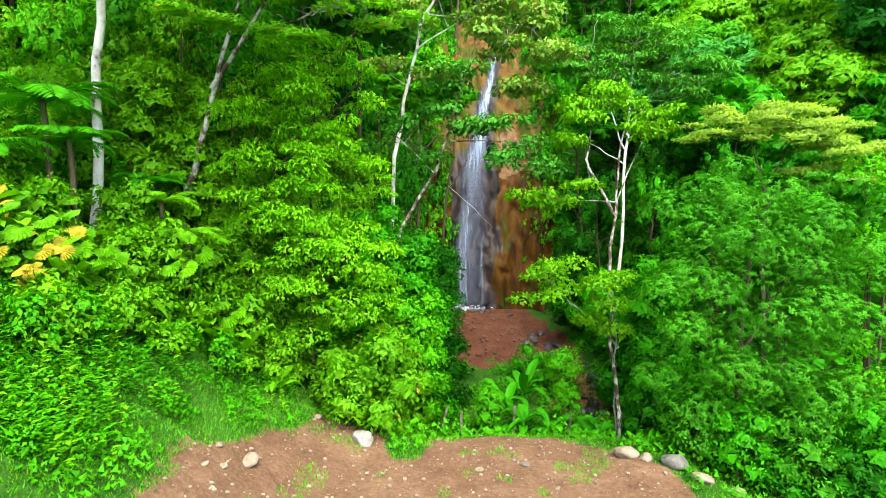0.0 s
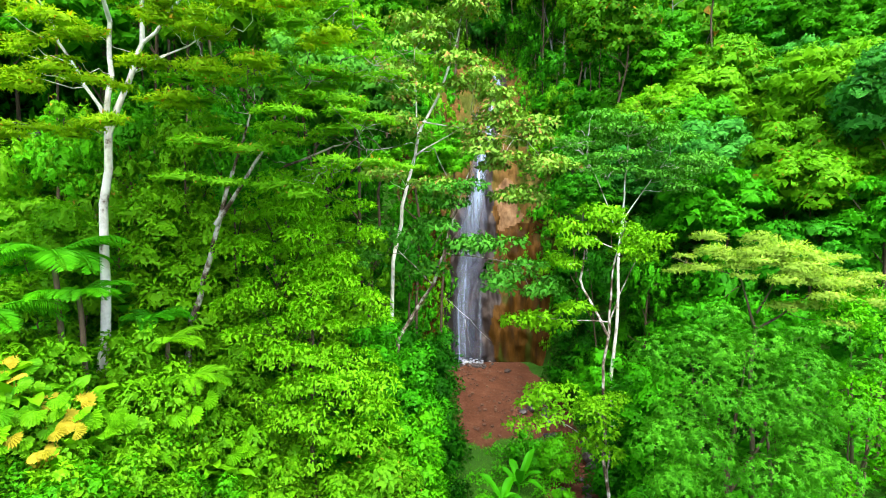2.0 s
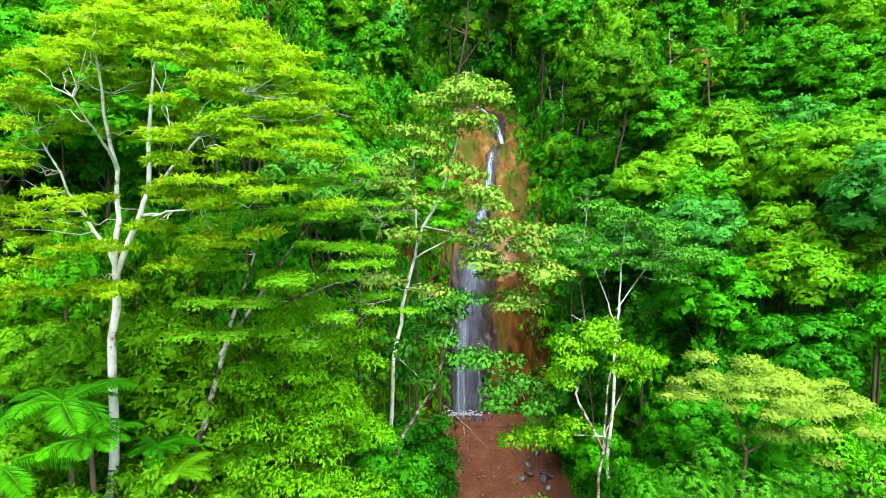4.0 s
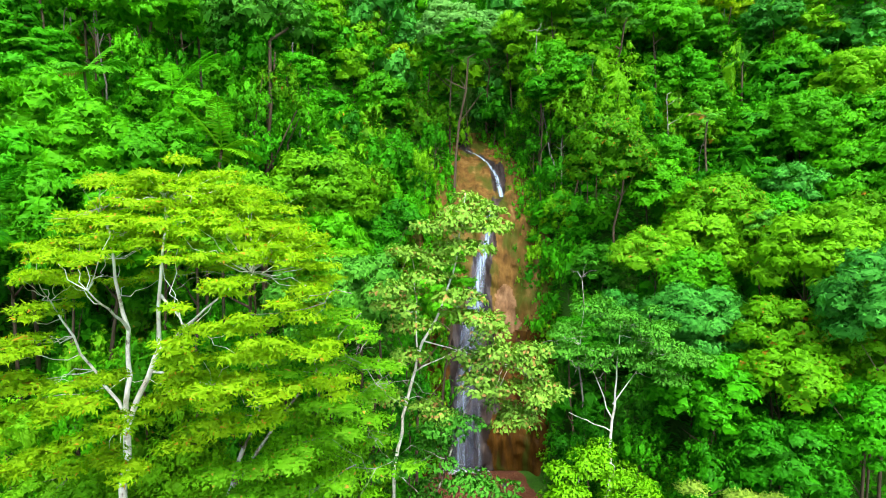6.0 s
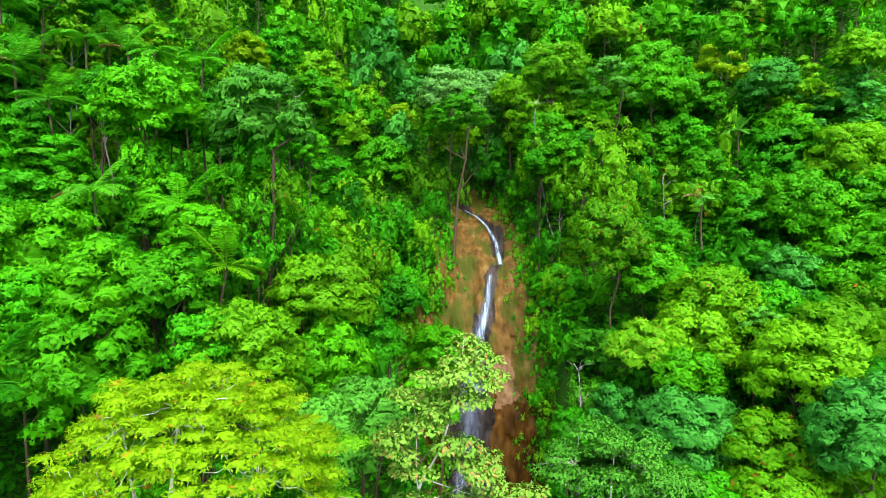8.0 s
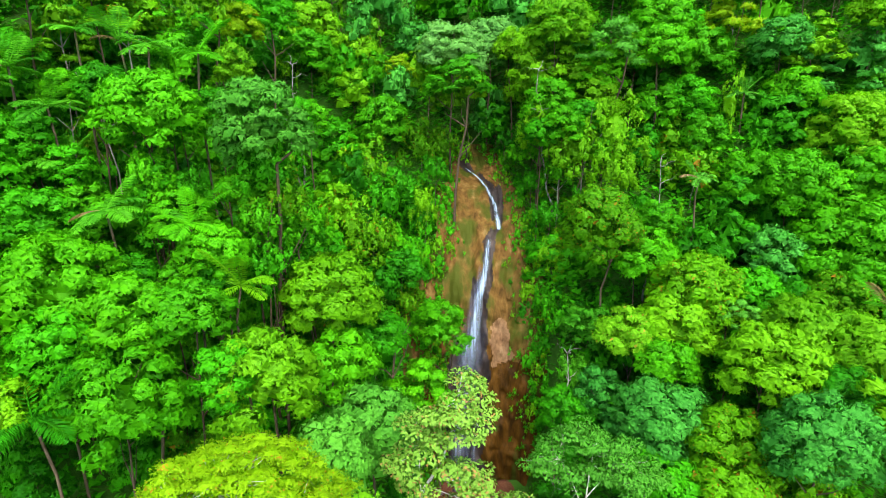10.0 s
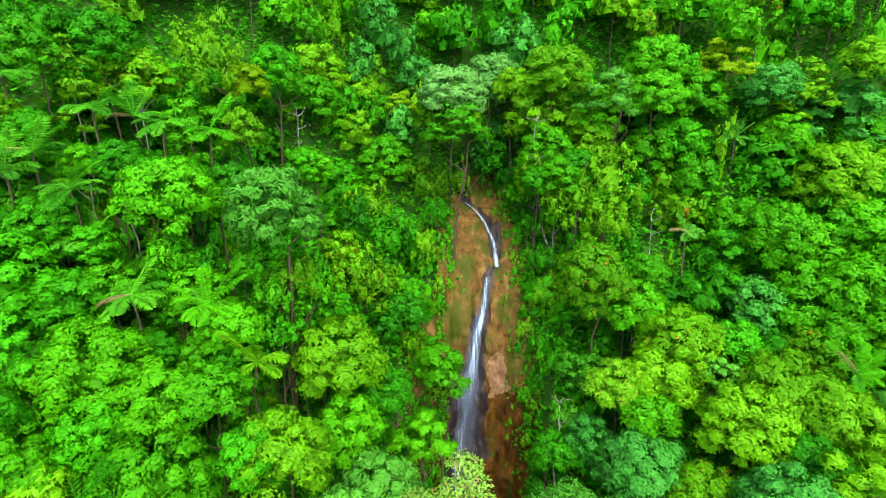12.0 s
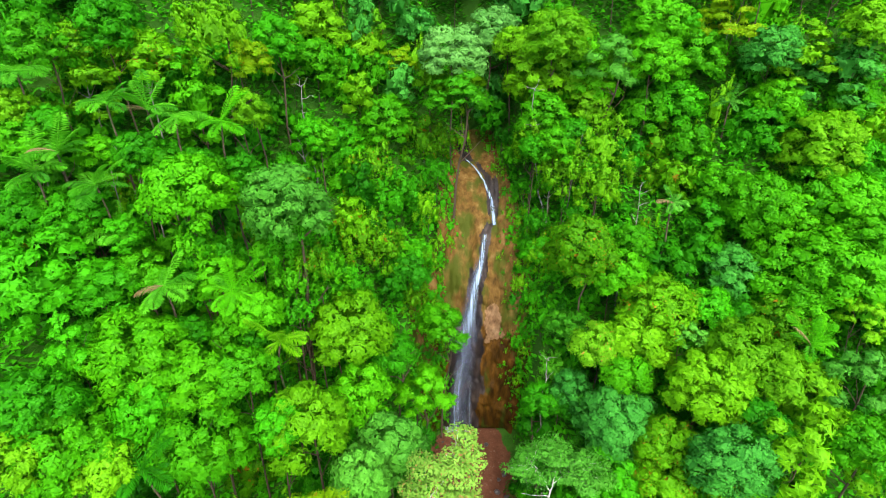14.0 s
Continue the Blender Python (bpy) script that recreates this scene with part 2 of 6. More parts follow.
def land(x, y):
    """Height of the ground."""
    x, y = np.broadcast_arrays(np.asarray(x, float), np.asarray(y, float))
    yy = np.minimum(y, 120.0) + 0.15 * np.maximum(y - 120.0, 0)
    yy = np.minimum(yy, 170.0)
    right = 0.90 * (yy - 35.0) + 0.30 * np.maximum(np.minimum(x, 60) - 10.0, -2) + 0.25 * np.maximum(yy - 60, 0)
    right = right - 2.5 * smooth(11, 19, x) * smooth(42, 52, y)
    left = 0.85 * (yy - 35.0) + 0.2 * np.maximum(yy - 60, 0) + 0.75 * np.maximum(-4.0 - np.maximum(x, -50), 0)
    slope = np.where(x > 3, right, left)
    mixw = smooth(-4, 10, x)
    slope = left * (1 - mixw) + right * mixw
    slope = slope + 1.6 * fractal(x / 11, y / 11, 3, 3) * smooth(30, 45, y)
    bank = np.minimum(1.1 + 0.85 * (-4.5 - x), 9.2 + 0.25 * (-x - 14)) * smooth(-8, 4, y)
    bank = bank + 0.3 * fractal(x / 2.5, y / 2.5, 5, 3) * smooth(5.5, 8, -x)
    rim = 22.4 + 0.5 * value_noise(x / 2.0, 0.5, 31) - 0.22 * np.maximum(x - 5, 0)
    floor = np.interp(y, [26, 35, 44, 56], [-0.85, -0.5, 0.25, 0.1])
    floor = floor + (1.1 - floor) * smooth(rim + 3.2, rim, y)
    floor = floor + 0.12 * fractal(x / 2.5, y / 2.5, 9, 4) - 0.9 * smooth(8.5, 12, x) * smooth(40, 26, y) * smooth(10, 16, y)
    floor = floor - 1.1 * np.exp(-((x - 8.3) / 1.5) ** 2) * smooth(28, 33, y) * smooth(56, 46, y) + 0.5 * np.exp(-((x - 2.0) / 3.5) ** 2 - ((y - 49) / 5) ** 2)
    hill = soft_max(floor, soft_max(slope, bank, 1.0), 0.8)
    # the gully of the stream and the fall
    bed = np.interp(y, FALL_Y, FALL_Z) - 2.5
    bed = np.where(y < 55.6, floor, bed)
    half = np.interp(y, [28, 34, 45, 56, 64, 72, 80], [14, 8.5, 7.0, 5.5, 4.5, 3.0, 2.0])
    axis = np.interp(y, [28, 40, 56, 64, 72, 80], [3.5, 4.5, 4.0, 5.0, 5.5, 5.0])
    side = np.maximum(smooth(half, half + 3.5, np.abs(x - axis)), smooth(34, 29, y))
    cut = np.where(y < 84, side, 1.0) if np.ndim(y) == 0 else np.maximum(side, smooth(78, 90, y))
    return np.minimum(hill, bed) * (1 - cut) + hill * cut


def bare(x, y):
    """How far inside open soil a place lies, in metres: the clearing, and the fan and stream bed below the fall."""
    wob = fractal(x / 1.6, y / 1.6, 21, 4)
    edge = np.interp(y, [14, 15.6, 17.4, 19.5, 22.3], [-7.5, -7.3, -6.9, -6.1, -5.0])
    pad = np.minimum(np.minimum(22.6 - 0.9 * np.maximum(x - 4.6, 0) - y - 0.35 * wob, x - edge - 0.35 * wob), 8.0 + 0.3 * wob - x)
    tongue = np.hypot((x + 1.6 + 0.4 * wob) / 1.0, (y - 22.0) / 1.9) - 1
    fan = (1 - np.hypot((x - 3.6) / 6.2, (y - 47.5) / 10.0) - 0.10 * wob) * 6
    terrace = (np.hypot((x - 5.2) / 1.9, (y - 34.5) / 3.0) - 1 + 0.2 * wob) * 2
    creek = np.minimum(np.minimum(1.8 + 0.4 * wob - np.abs(x - 8.0), y - 29.5), 48 - y)
    return np.minimum(pad, tongue), np.minimum(np.maximum(fan, creek), terrace)


def ground_z(x, y):
    return float(land(x, y))


def build_ground():
    """One sheet, fine where it is seen and coarse out to the horizon."""
    def spread(start, step, far):
        out, p = [], start
        while abs(p - start) < far:
            step *= 1.35
            p += step
            out.append(p)
        return out
    xs = np.array(spread(-60, -1.4, 3000)[::-1] + list(np.arange(-60, -15, 1.2)) + list(np.arange(-15, 13, 0.3)) + list(np.arange(13, 60.1, 1.2)) + spread(60, 1.4, 3000))
    ys = np.array(spread(4, -1.4, 3000)[::-1] + list(np.arange(4, 12, 0.8)) + list(np.arange(12, 26, 0.3)) + list(np.arange(26, 58, 0.45)) + list(np.arange(58, 120.1, 1.4)) + spread(120, 1.4, 3000))
    gx, gy = np.meshgrid(xs, ys)
    gz = land(gx, gy)
    n, k = gx.shape
    i = (np.arange(n - 1)[:, None] * k + np.arange(k - 1)[None]).ravel()
    me = mesh_from("ground", np.stack([gx, gy, gz], -1).reshape(-1, 3), np.stack([i, i + 1, i + k + 1, i + k], -1), GROUND, True)
    for name, field in zip(("open_pad", "open_fan"), bare(gx, gy)):
        me.attributes.new(name, "FLOAT", "POINT").data.foreach_set("value", clamp01(0.5 + field.ravel()).astype(np.float32))
    return piece("ground", me, label="forest floor with reddish brown bare soil", category="ground", kind="structure")


build_ground()


# ---------------------------------------------------------------- growing things
def leaf_cards(base, way, face, length, width, fold=0.18, plain=False):
    """Folded pointed leaves, two triangles each; plain ones, for far crowns, have one."""
    way = unit(way)
    side = unit(np.cross(way, face))
    face = np.cross(side, way)
    L, W = length[:, None], width[:, None]
    if plain:
        v = np.stack([base - side * W / 2, base + side * W / 2, base + way * L], 1)
        return v.reshape(-1, 3), np.arange(len(base) * 3).reshape(-1, 3)
    mid = base + way * L * 0.45
    v = np.stack([base, mid + side * W / 2 + face * L * fold, base + way * L - face * L * fold * 0.6, mid - side * W / 2 + face * L * fold], 1)
    i = np.arange(len(base))[:, None] * 4
    f = np.concatenate([i + np.array([[0, 1, 2]]), i + np.array([[0, 2, 3]])], 0)
    return v.reshape(-1, 3), f


def join(parts):
    vs, fs, o = [], [], 0
    for v, f in parts:
        vs.append(v)
        fs.append(f + o)
        o += len(v)
    return np.concatenate(vs), np.concatenate(fs)


def puff_leaves(puffs, density, length, width, rg, low=-0.35, droop=0.35, flat=0.0, jitter=0.45, plain=False):
    """Leaves over the outsides of puffs (x, y, z, rx, ry, rz); density in leaves a square metre."""
    out, bend = [], []
    middle = np.mean([p[:3] for p in puffs], 0) - np.array([0, 0, 0.5])
    for x, y, z, rx, ry, rz in puffs:
        n = max(6, int(density * 2 * math.pi * ((rx * ry + rx * rz + ry * rz) / 3) * (1 - low) / 2))
        d = unit(rg.normal(size=(n * 3, 3)))
        d = d[d[:, 2] > low][:n]
        n = len(d)
        shell = rg.uniform(0.70, 1.06, (n, 1))
        base = np.array([x, y, z]) + d * np.array([rx, ry, rz]) * shell
        turn = rg.normal(size=(n, 3))
        face = unit(d * (1 - flat) + np.array([0, 0, 0.55 + flat]) + turn * jitter)
        way = unit(d * np.array([1, 1, 0.25]) + rg.normal(size=(n, 3)) * 0.75 + np.array([0, 0, -droop]))
        L = length * rg.uniform(0.65, 1.3, n)
        out.append(leaf_cards(base, way, face, L, L * width, plain=plain))
        bend.append(np.repeat(unit(0.72 * d + 0.5 * unit(base - middle) + 0.2 * face), 3 if plain else 4, 0))
    v, f = join(out)
    return v, f, np.concatenate(bend)


def tube(points, radii, sides=6):
    """A tapered tube along points."""
    p, r = np.asarray(points, float), np.asarray(radii, float)
    t = unit(np.gradient(p, axis=0))
    ref = np.where(np.abs(t[:, :1]) > 0.9, np.array([[0, 1.0, 0]]), np.array([[1.0, 0, 0]]))
    a = unit(np.cross(t, ref))
    b = np.cross(t, a)
    ang = np.arange(sides) * 2 * math.pi / sides
    v = p[:, None] + (a[:, None] * np.cos(ang)[None, :, None] + b[:, None] * np.sin(ang)[None, :, None]) * r[:, None, None]
    n = len(p)
    i = np.arange(n - 1)[:, None] * sides
    j, k = np.arange(sides)[None], (np.arange(sides)[None] + 1) % sides
    q = np.stack([i + j, i + k, i + sides + k, i + sides + j], -1).reshape(-1, 4)
    f = np.concatenate([q[:, [0, 1, 2]], q[:, [0, 2, 3]]])
    return v.reshape(-1, 3), f


def limb(a, b, r0, r1, rg, bend=0.12, n=6, sides=6):
    """A crooked limb from a to b."""
    a, b = np.asarray(a, float), np.asarray(b, float)
    t = np.linspace(0, 1, n)[:, None]
    d = np.linalg.norm(b - a)
    sway = np.cumsum(rg.normal(size=(n, 3)), 0)
    sway = (sway - sway[0]) - t * (sway[-1] - sway[0])
    pts = a + (b - a) * t + sway * bend * d / 3
    return tube(pts, r0 + (r1 - r0) * t[:, 0] ** 0.8, sides), pts


def ball_faces(fine):
    """Directions of the corners of the faces of a ball, three by three."""
    bm = bmesh.new()
    bmesh.ops.create_icosphere(bm, subdivisions=fine, radius=1.0)
    out = np.array([[tuple(v.co) for v in f.verts] for f in bm.faces])
    bm.free()
    return out


BALL, BALL_COARSE = ball_faces(2), ball_faces(1)


def inner_leaves(puffs, rg, low=-0.25, reach=0.70, fine=True):
    """Overlapping larger leaves a little inside each puff, so that a clump is not seen through."""
    P = np.array(puffs, float)
    middle = P[:, :3].mean(0) - np.array([0, 0, 0.5])
    out, bend = [], []
    for j, (x, y, z, rx, ry, rz) in enumerate(puffs):
        ball = BALL if fine and max(rx, rz) > 0.7 else BALL_COARSE
        tri = ball[ball[:, :, 2].mean(1) > low] @ np.array(Euler((0, 0, rg.uniform(0, 6.28))).to_matrix()).T
        mid = tri.mean(1, keepdims=True)
        tri = mid + (tri - mid) * rg.uniform(1.05, 1.5, (len(tri), 1, 1))
        tri = tri * rg.uniform(0.86, 1.08, (len(tri), 1, 1)) + rg.normal(size=tri.shape) * 0.12
        v = np.array([x, y, z]) + tri * np.array([rx, ry, rz]) * reach
        c = v.mean(1)
        deep = (((c[:, None] - P[None, :, :3]) / P[None, :, 3:]) ** 2).sum(-1)
        deep[:, j] = 9
        keep = deep.min(1) > 0.5
        if not keep.any():
            continue
        v, c, d = v[keep], c[keep], mid[keep][:, 0]
        out.append((v.reshape(-1, 3), np.arange(len(v) * 3).reshape(-1, 3)))
        bend.append(np.repeat(unit(0.6 * d + 0.6 * unit(c - middle) + rg.normal(size=d.shape) * 0.35), 3, 0))
    v, f = join(out)
    return v, f, np.concatenate(bend)


def tufts(puffs, density, length, width, rg, low=-0.3, droop=0.3, per=6, rise=0.3):
    """Starry tufts of leaves over the outsides of puffs, none where puffs overlap; density in tufts a square metre."""
    out, bend = [], []
    P = np.array(puffs, float)
    middle = P[:, :3].mean(0) - np.array([0, 0, 0.5])
    for j, (x, y, z, rx, ry, rz) in enumerate(puffs):
        n = max(4, int(density * 2 * math.pi * ((rx * ry + rx * rz + ry * rz) / 3) * (1 - low) / 2))
        d = unit(rg.normal(size=(n * 4, 3)))
        d = d[d[:, 2] > low][:n]
        shell = np.where(rg.random((len(d), 1)) < 0.82, rg.uniform(0.86, 1.08, (len(d), 1)), rg.uniform(0.5, 0.86, (len(d), 1)))
        base = np.array([x, y, z]) + d * np.array([rx, ry, rz]) * shell
        depth = (((base[:, None] - P[None, :, :3]) / P[None, :, 3:]) ** 2).sum(-1)
        depth[:, j] = 9
        free = depth.min(1) > 0.55
        d, base = d[free], base[free]
        n = len(d)
        if not n:
            continue
        radial = unit(base - middle)
        axis = unit(d * np.array([1, 1, 0.7]) + np.array([0, 0, 0.45]) + rg.normal(size=(n, 3)) * 0.3)
        a = unit(np.cross(axis, rg.normal(size=(n, 3))))
        b = np.cross(axis, a)
        size = length * rg.uniform(0.75, 1.25, n)
        for k in range(per):
            t = 2 * math.pi * k / per + 0.35 * rg.normal(size=(n, 1))
            way = a * np.cos(t) + b * np.sin(t) + axis * rise * rg.uniform(0, 2, (n, 1)) - np.array([0, 0, droop]) * rg.uniform(0.3, 1.7, (n, 1))
            L = size * rg.uniform(0.7, 1.25, n)
            out.append(leaf_cards(base - axis * 0.04, way, axis, L, L * width, plain=True))
            bend.append(np.repeat(unit(0.5 * d + 0.15 * axis + 0.5 * radial + 0.22 * unit(way) + rg.normal(size=(n, 3)) * 0.16), 3, 0))
    v, f, n = inner_leaves(puffs, rg, low, 0.70 if low > -0.5 else 0.5, density > 5)
    out.append((v, f))
    bend.append(n)
    v, f = join(out)
    return v, f, np.concatenate(bend)


def round_crown(seed, R=3.5, squash=0.85, n=24, density=16, length=0.2, width=0.6, per=5):
    """Broad rounded crown of overlapping clumps, uneven in outline."""
    rg = np.random.default_rng(seed)
    puffs = [(0, 0, -0.1 * R, R * 0.56, R * 0.56, R * 0.52 * squash)]
    lobes = [(rg.uniform(0, 6.28), rg.uniform(0.8, 1.06)) for k in range(5)]
    for k in range(n):
        a = k * 2.399 + rg.uniform(-0.4, 0.4)
        u = (k + 0.5) / n
        z = 0.95 - 1.5 * u
        lobe = np.mean([q for b, q in sorted(lobes, key=lambda l: -math.cos(a - l[0]))[:2]])
        rad = math.sqrt(max(0.04, 1 - max(0, z) ** 2)) * rg.uniform(0.64, 0.86) * lobe
        s = R * rg.uniform(0.18, 0.34) * (24 / n) ** 0.33
        puffs.append((math.cos(a) * rad * R, math.sin(a) * rad * R, z * R * squash * 0.82 + rg.uniform(-0.08, 0.08) * R, s * 1.15, s * 1.15, s * rg.uniform(0.7, 0.95)))
    v, f, n = tufts(puffs, density, length, width, rg, per=per)
    return mesh_from("crown", v, f, LEAF["mid"], normals=n)


def tier_crown(seed, R=3.5, tiers=8, depth=1.1, density=15, length=0.21, width=0.6):
    """Crown of drooping sprays of leaves, one above another, pointed at the top."""
    rg = np.random.default_rng(seed)
    puffs = [(0, 0, -0.2 * R, R * 0.38, R * 0.38, R * 0.55 * depth)]
    for k in range(tiers):
        u = k / max(1, tiers - 1)
        z = (u * 1.8 - 0.9) * R * depth * 0.8
        reach = R * (1.0 - 0.85 * u ** 1.4) * rg.uniform(0.85, 1.1)
        for j in range(7 if u < 0.5 else 4):
            a = rg.uniform(0, 6.28) + j * (0.9 if u < 0.5 else 1.57)
            s = rg.uniform(0.18, 0.32) * R * (1 - 0.35 * u)
            puffs.append((math.cos(a) * reach * 0.72, math.sin(a) * reach * 0.72, z + rg.uniform(-0.2, 0.2) * R, s, s * rg.uniform(0.75, 1.1), s * rg.uniform(0.35, 0.6)))
    v, f, n = tufts(puffs, density, length, width, rg, low=-0.2, droop=0.4)
    return mesh_from("crown", v, f, LEAF["fresh"], normals=n)


def open_crown(seed, R=3.5, n=34, density=13, length=0.30, width=0.42):
    """Loose crown with gaps: small clumps of large leaves at the branch ends."""
    rg = np.random.default_rng(seed)
    puffs = []
    for k in range(n):
        d = unit(rg.normal(size=3) * np.array([1, 1, 0.7]))
        d[2] = abs(d[2]) * 1.2 - 0.35
        s = R * rg.uniform(0.12, 0.22)
        puffs.append((*(d * R * rg.uniform(0.45, 0.98)), s * 1.3, s * 1.3, s * 0.6))
    v, f, n = tufts(puffs, density, length, width, rg, low=-0.3, droop=0.4, per=7)
    return mesh_from("crown", v, f, LEAF["pale"], normals=n)


def vine_crown(seed, R=3.5, density=11, length=0.20, width=0.6, hang=34):
    """Crown overgrown by creepers that hang in curtains."""
    rg = np.random.default_rng(seed)
    puffs = [(0, 0, 0, R * 0.55, R * 0.55, R * 0.7)]
    for k in range(hang):
        a, u = rg.uniform(0, 6.28), rg.random()
        rad = R * (0.35 + 0.5 * math.sqrt(u)) * rg.uniform(0.8, 1.1)
        s = R * rg.uniform(0.10, 0.20)
        puffs.append((math.cos(a) * rad, math.sin(a) * rad, R * (0.75 - 1.5 * u + rg.uniform(-0.15, 0.15)), s, s, s * rg.uniform(1.0, 2.6)))
    v, f, n = tufts(puffs, density, length, width, rg, low=-0.7, droop=0.9, per=5)
    n = unit(n + np.array([0, 0, 0.15]))
    return mesh_from("crown", v, f, LEAF["olive"], normals=n)


def stem_mesh(seed, forks=4, lean=0.06):
    """Trunk one metre high with forks that spread to the crown; it is scaled to its tree."""
    rg = np.random.default_rng(seed)
    bits = []
    top = np.array([rg.normal() * lean, rg.normal() * lean, 0.86])
    tb, pts = limb((0, 0, -0.03), top, 0.011, 0.006, rg, 0.05, 6, 5)
    bits.append(tb)
    for k in range(forks):
        a = k * 2.4 + rg.uniform(-0.5, 0.5)
        start = pts[rg.integers(3, 6)]
        end = start + np.array([math.cos(a) * 0.15, math.sin(a) * 0.15, rg.uniform(0.06, 0.2)])
        bits.append(limb(start, end, 0.005, 0.0015, rg, 0.12, 4, 4)[0])
    v, f = join(bits)
    return mesh_from("trunk", v, f, BARK_WHITE, True)


ROUND = [round_crown(100 + k, squash=q, n=c, density=e, length=l, width=w) for k, (q, c, e, l, w) in enumerate(((0.8, 28, 17, 0.20, 0.62), (0.95, 36, 19, 0.18, 0.66), (1.1, 26, 14, 0.22, 0.58), (0.72, 38, 19, 0.18, 0.66), (0.9, 24, 13, 0.25, 0.48), (1.0, 30, 16, 0.20, 0.62)))]
GRAND = [round_crown(120 + k, 5.0, q, c, e, l, w) for k, (q, c, e, l, w) in enumerate(((0.75, 56, 14, 0.21, 0.62), (0.9, 66, 15, 0.20, 0.62), (1.0, 50, 12, 0.24, 0.55), (0.8, 60, 14, 0.21, 0.62)))]
TIER = [tier_crown(200 + k, depth=d) for k, d in enumerate((0.8, 1.05, 1.35))]
OPEN = [open_crown(300 + k) for k in range(3)]
VINE = [vine_crown(400 + k) for k in range(3)]
TUFT = [vine_crown(440 + k, 1.4, 8, 0.20, 0.55, 12) for k in range(3)]
LOW = [round_crown(140 + k, 3.5, q, 14, 4.2, 0.32, 0.6, 5) for k, q in enumerate((0.8, 1.0, 1.2))] + [vine_crown(420, 3.5, 3.2, 0.32, 0.6, 16)]
NEAR_LOW = [round_crown(150 + k, 3.5, q, 18, 10, 0.21, 0.58) for k, q in enumerate((0.8, 1.0, 1.2))] + [vine_crown(424, 3.5, 7, 0.2, 0.6, 22)]
STEMS = [stem_mesh(500 + k) for k in range(6)]
SHAPES = {"round": ROUND, "grand": GRAND, "low": LOW, "tier": TIER, "open": OPEN, "vine": VINE}
WORDS = {"deep": "dark green", "mid": "green", "fresh": "bright green", "lime": "lime green", "yellow": "yellow-green", "blue": "bluish green",
         "pale": "pale green", "bright": "bright green", "vivid": "vivid green", "lemon": "lemon green", "jade": "jade green", "cream": "creamy green", "spring": "spring green", "mist": "silvery green", "olive": "olive green", "russet": "green and russet"}
FORMS = {"grand": "large domed crown", "low": "low leafy crown", "round": "dense rounded crown", "tier": "layered spreading crown", "open": "loose open crown", "vine": "crown draped with hanging creepers"}
count = 0
TALL = []


def forest_tree(x, y, top, radius, form="round", tone="mid", bark=None):
    """A tree of the slope: its foot on the ground, its crown's top at the height top."""
    global count
    count += 1
    g = ground_z(x, y)
    rg = np.random.default_rng(count)
    if form != "low":
        TALL.append((x, y, radius, top))
    form = "grand" if form == "round" and radius > 4.1 else form
    shapes = NEAR_LOW if form == "low" and y < 47 and abs(x) < 34 else SHAPES[form]
    me = shapes[rg.integers(len(shapes))]
    high = max(v.co.z for v in me.vertices) if "high" not in me else me["high"]
    me["high"] = high
    s = radius / (5.0 if form == "grand" else 3.5)
    tall = rg.uniform(1.1, 1.7) if form == "low" else 1.0
    centre = top - high * s * tall
    total = max(1.5, centre - g + 0.4 * radius)
    foot = new("shrub" if total <= 5 else "young_tree" if form == "low" else "creeper_tree" if form == "vine" else "tree")
    tagged(foot, f"{WORDS[tone]} rainforest tree with a {FORMS[form]}" if total > 5 else f"{WORDS[tone]} shrub with a {FORMS[form]}", "tree" if total > 5 else "shrub", "trees of the forest slope")
    foot.matrix_basis = pose(x, y, g - 0.15, 0, 0, 0)
    girth = total * rg.uniform(0.55, 0.95)
    girth = min(girth, radius * 4.5)
    piece("trunk", STEMS[rg.integers(len(STEMS))], foot, Matrix.LocRotScale((0, 0, 0), Euler((0, 0, rg.uniform(0, 6.28))), (girth, girth, total)), bark or (BARK_WHITE if rg.random() < 0.16 and y > 48 else BARK_BROWN))
    piece("crown", me, foot, Matrix.LocRotScale((0, 0, centre - g + 0.15), Euler((rg.uniform(-0.1, 0.1), rg.uniform(-0.1, 0.1), rg.uniform(0, 6.28))), (s * rg.uniform(0.9, 1.1), s * rg.uniform(0.9, 1.1), s * tall)), LEAF[tone])
    return foot


# ---------------------------------------------------------------- cliff and waterfall
ROCK = mottled("rock_ochre_sandstone", [(0.28, (0.024, 0.014, 0.004)), (0.40, (0.068, 0.037, 0.008)), (0.55, (0.120, 0.068, 0.016)), (0.75, (0.21, 0.145, 0.055))], 0.9, detail=10, rough=0.72, bump=1.0, bump_scale=3.2,
               spec=0.08, stretch=(1, 1, 0.22), second=((0.042, 0.055, 0.005), 0.5, 0.46, 0.60))
ROCK_PALE = mottled("rock_pale_flesh", [(0.28, (0.06, 0.032, 0.014)), (0.45, (0.14, 0.080, 0.038)), (0.75, (0.25, 0.165, 0.09))], 1.6, detail=10, rough=0.75, bump=0.8, bump_scale=3.0, spec=0.08, stretch=(1, 1, 0.6))
ROCK_WET = mottled("rock_dark_wet", [(0.3, (0.006, 0.005, 0.006)), (0.5, (0.020, 0.015, 0.014)), (0.75, (0.055, 0.040, 0.030))], 0.8, detail=9, rough=0.5, bump=0.8, bump_scale=2.5, stretch=(1, 1, 0.3), spec=0.18)
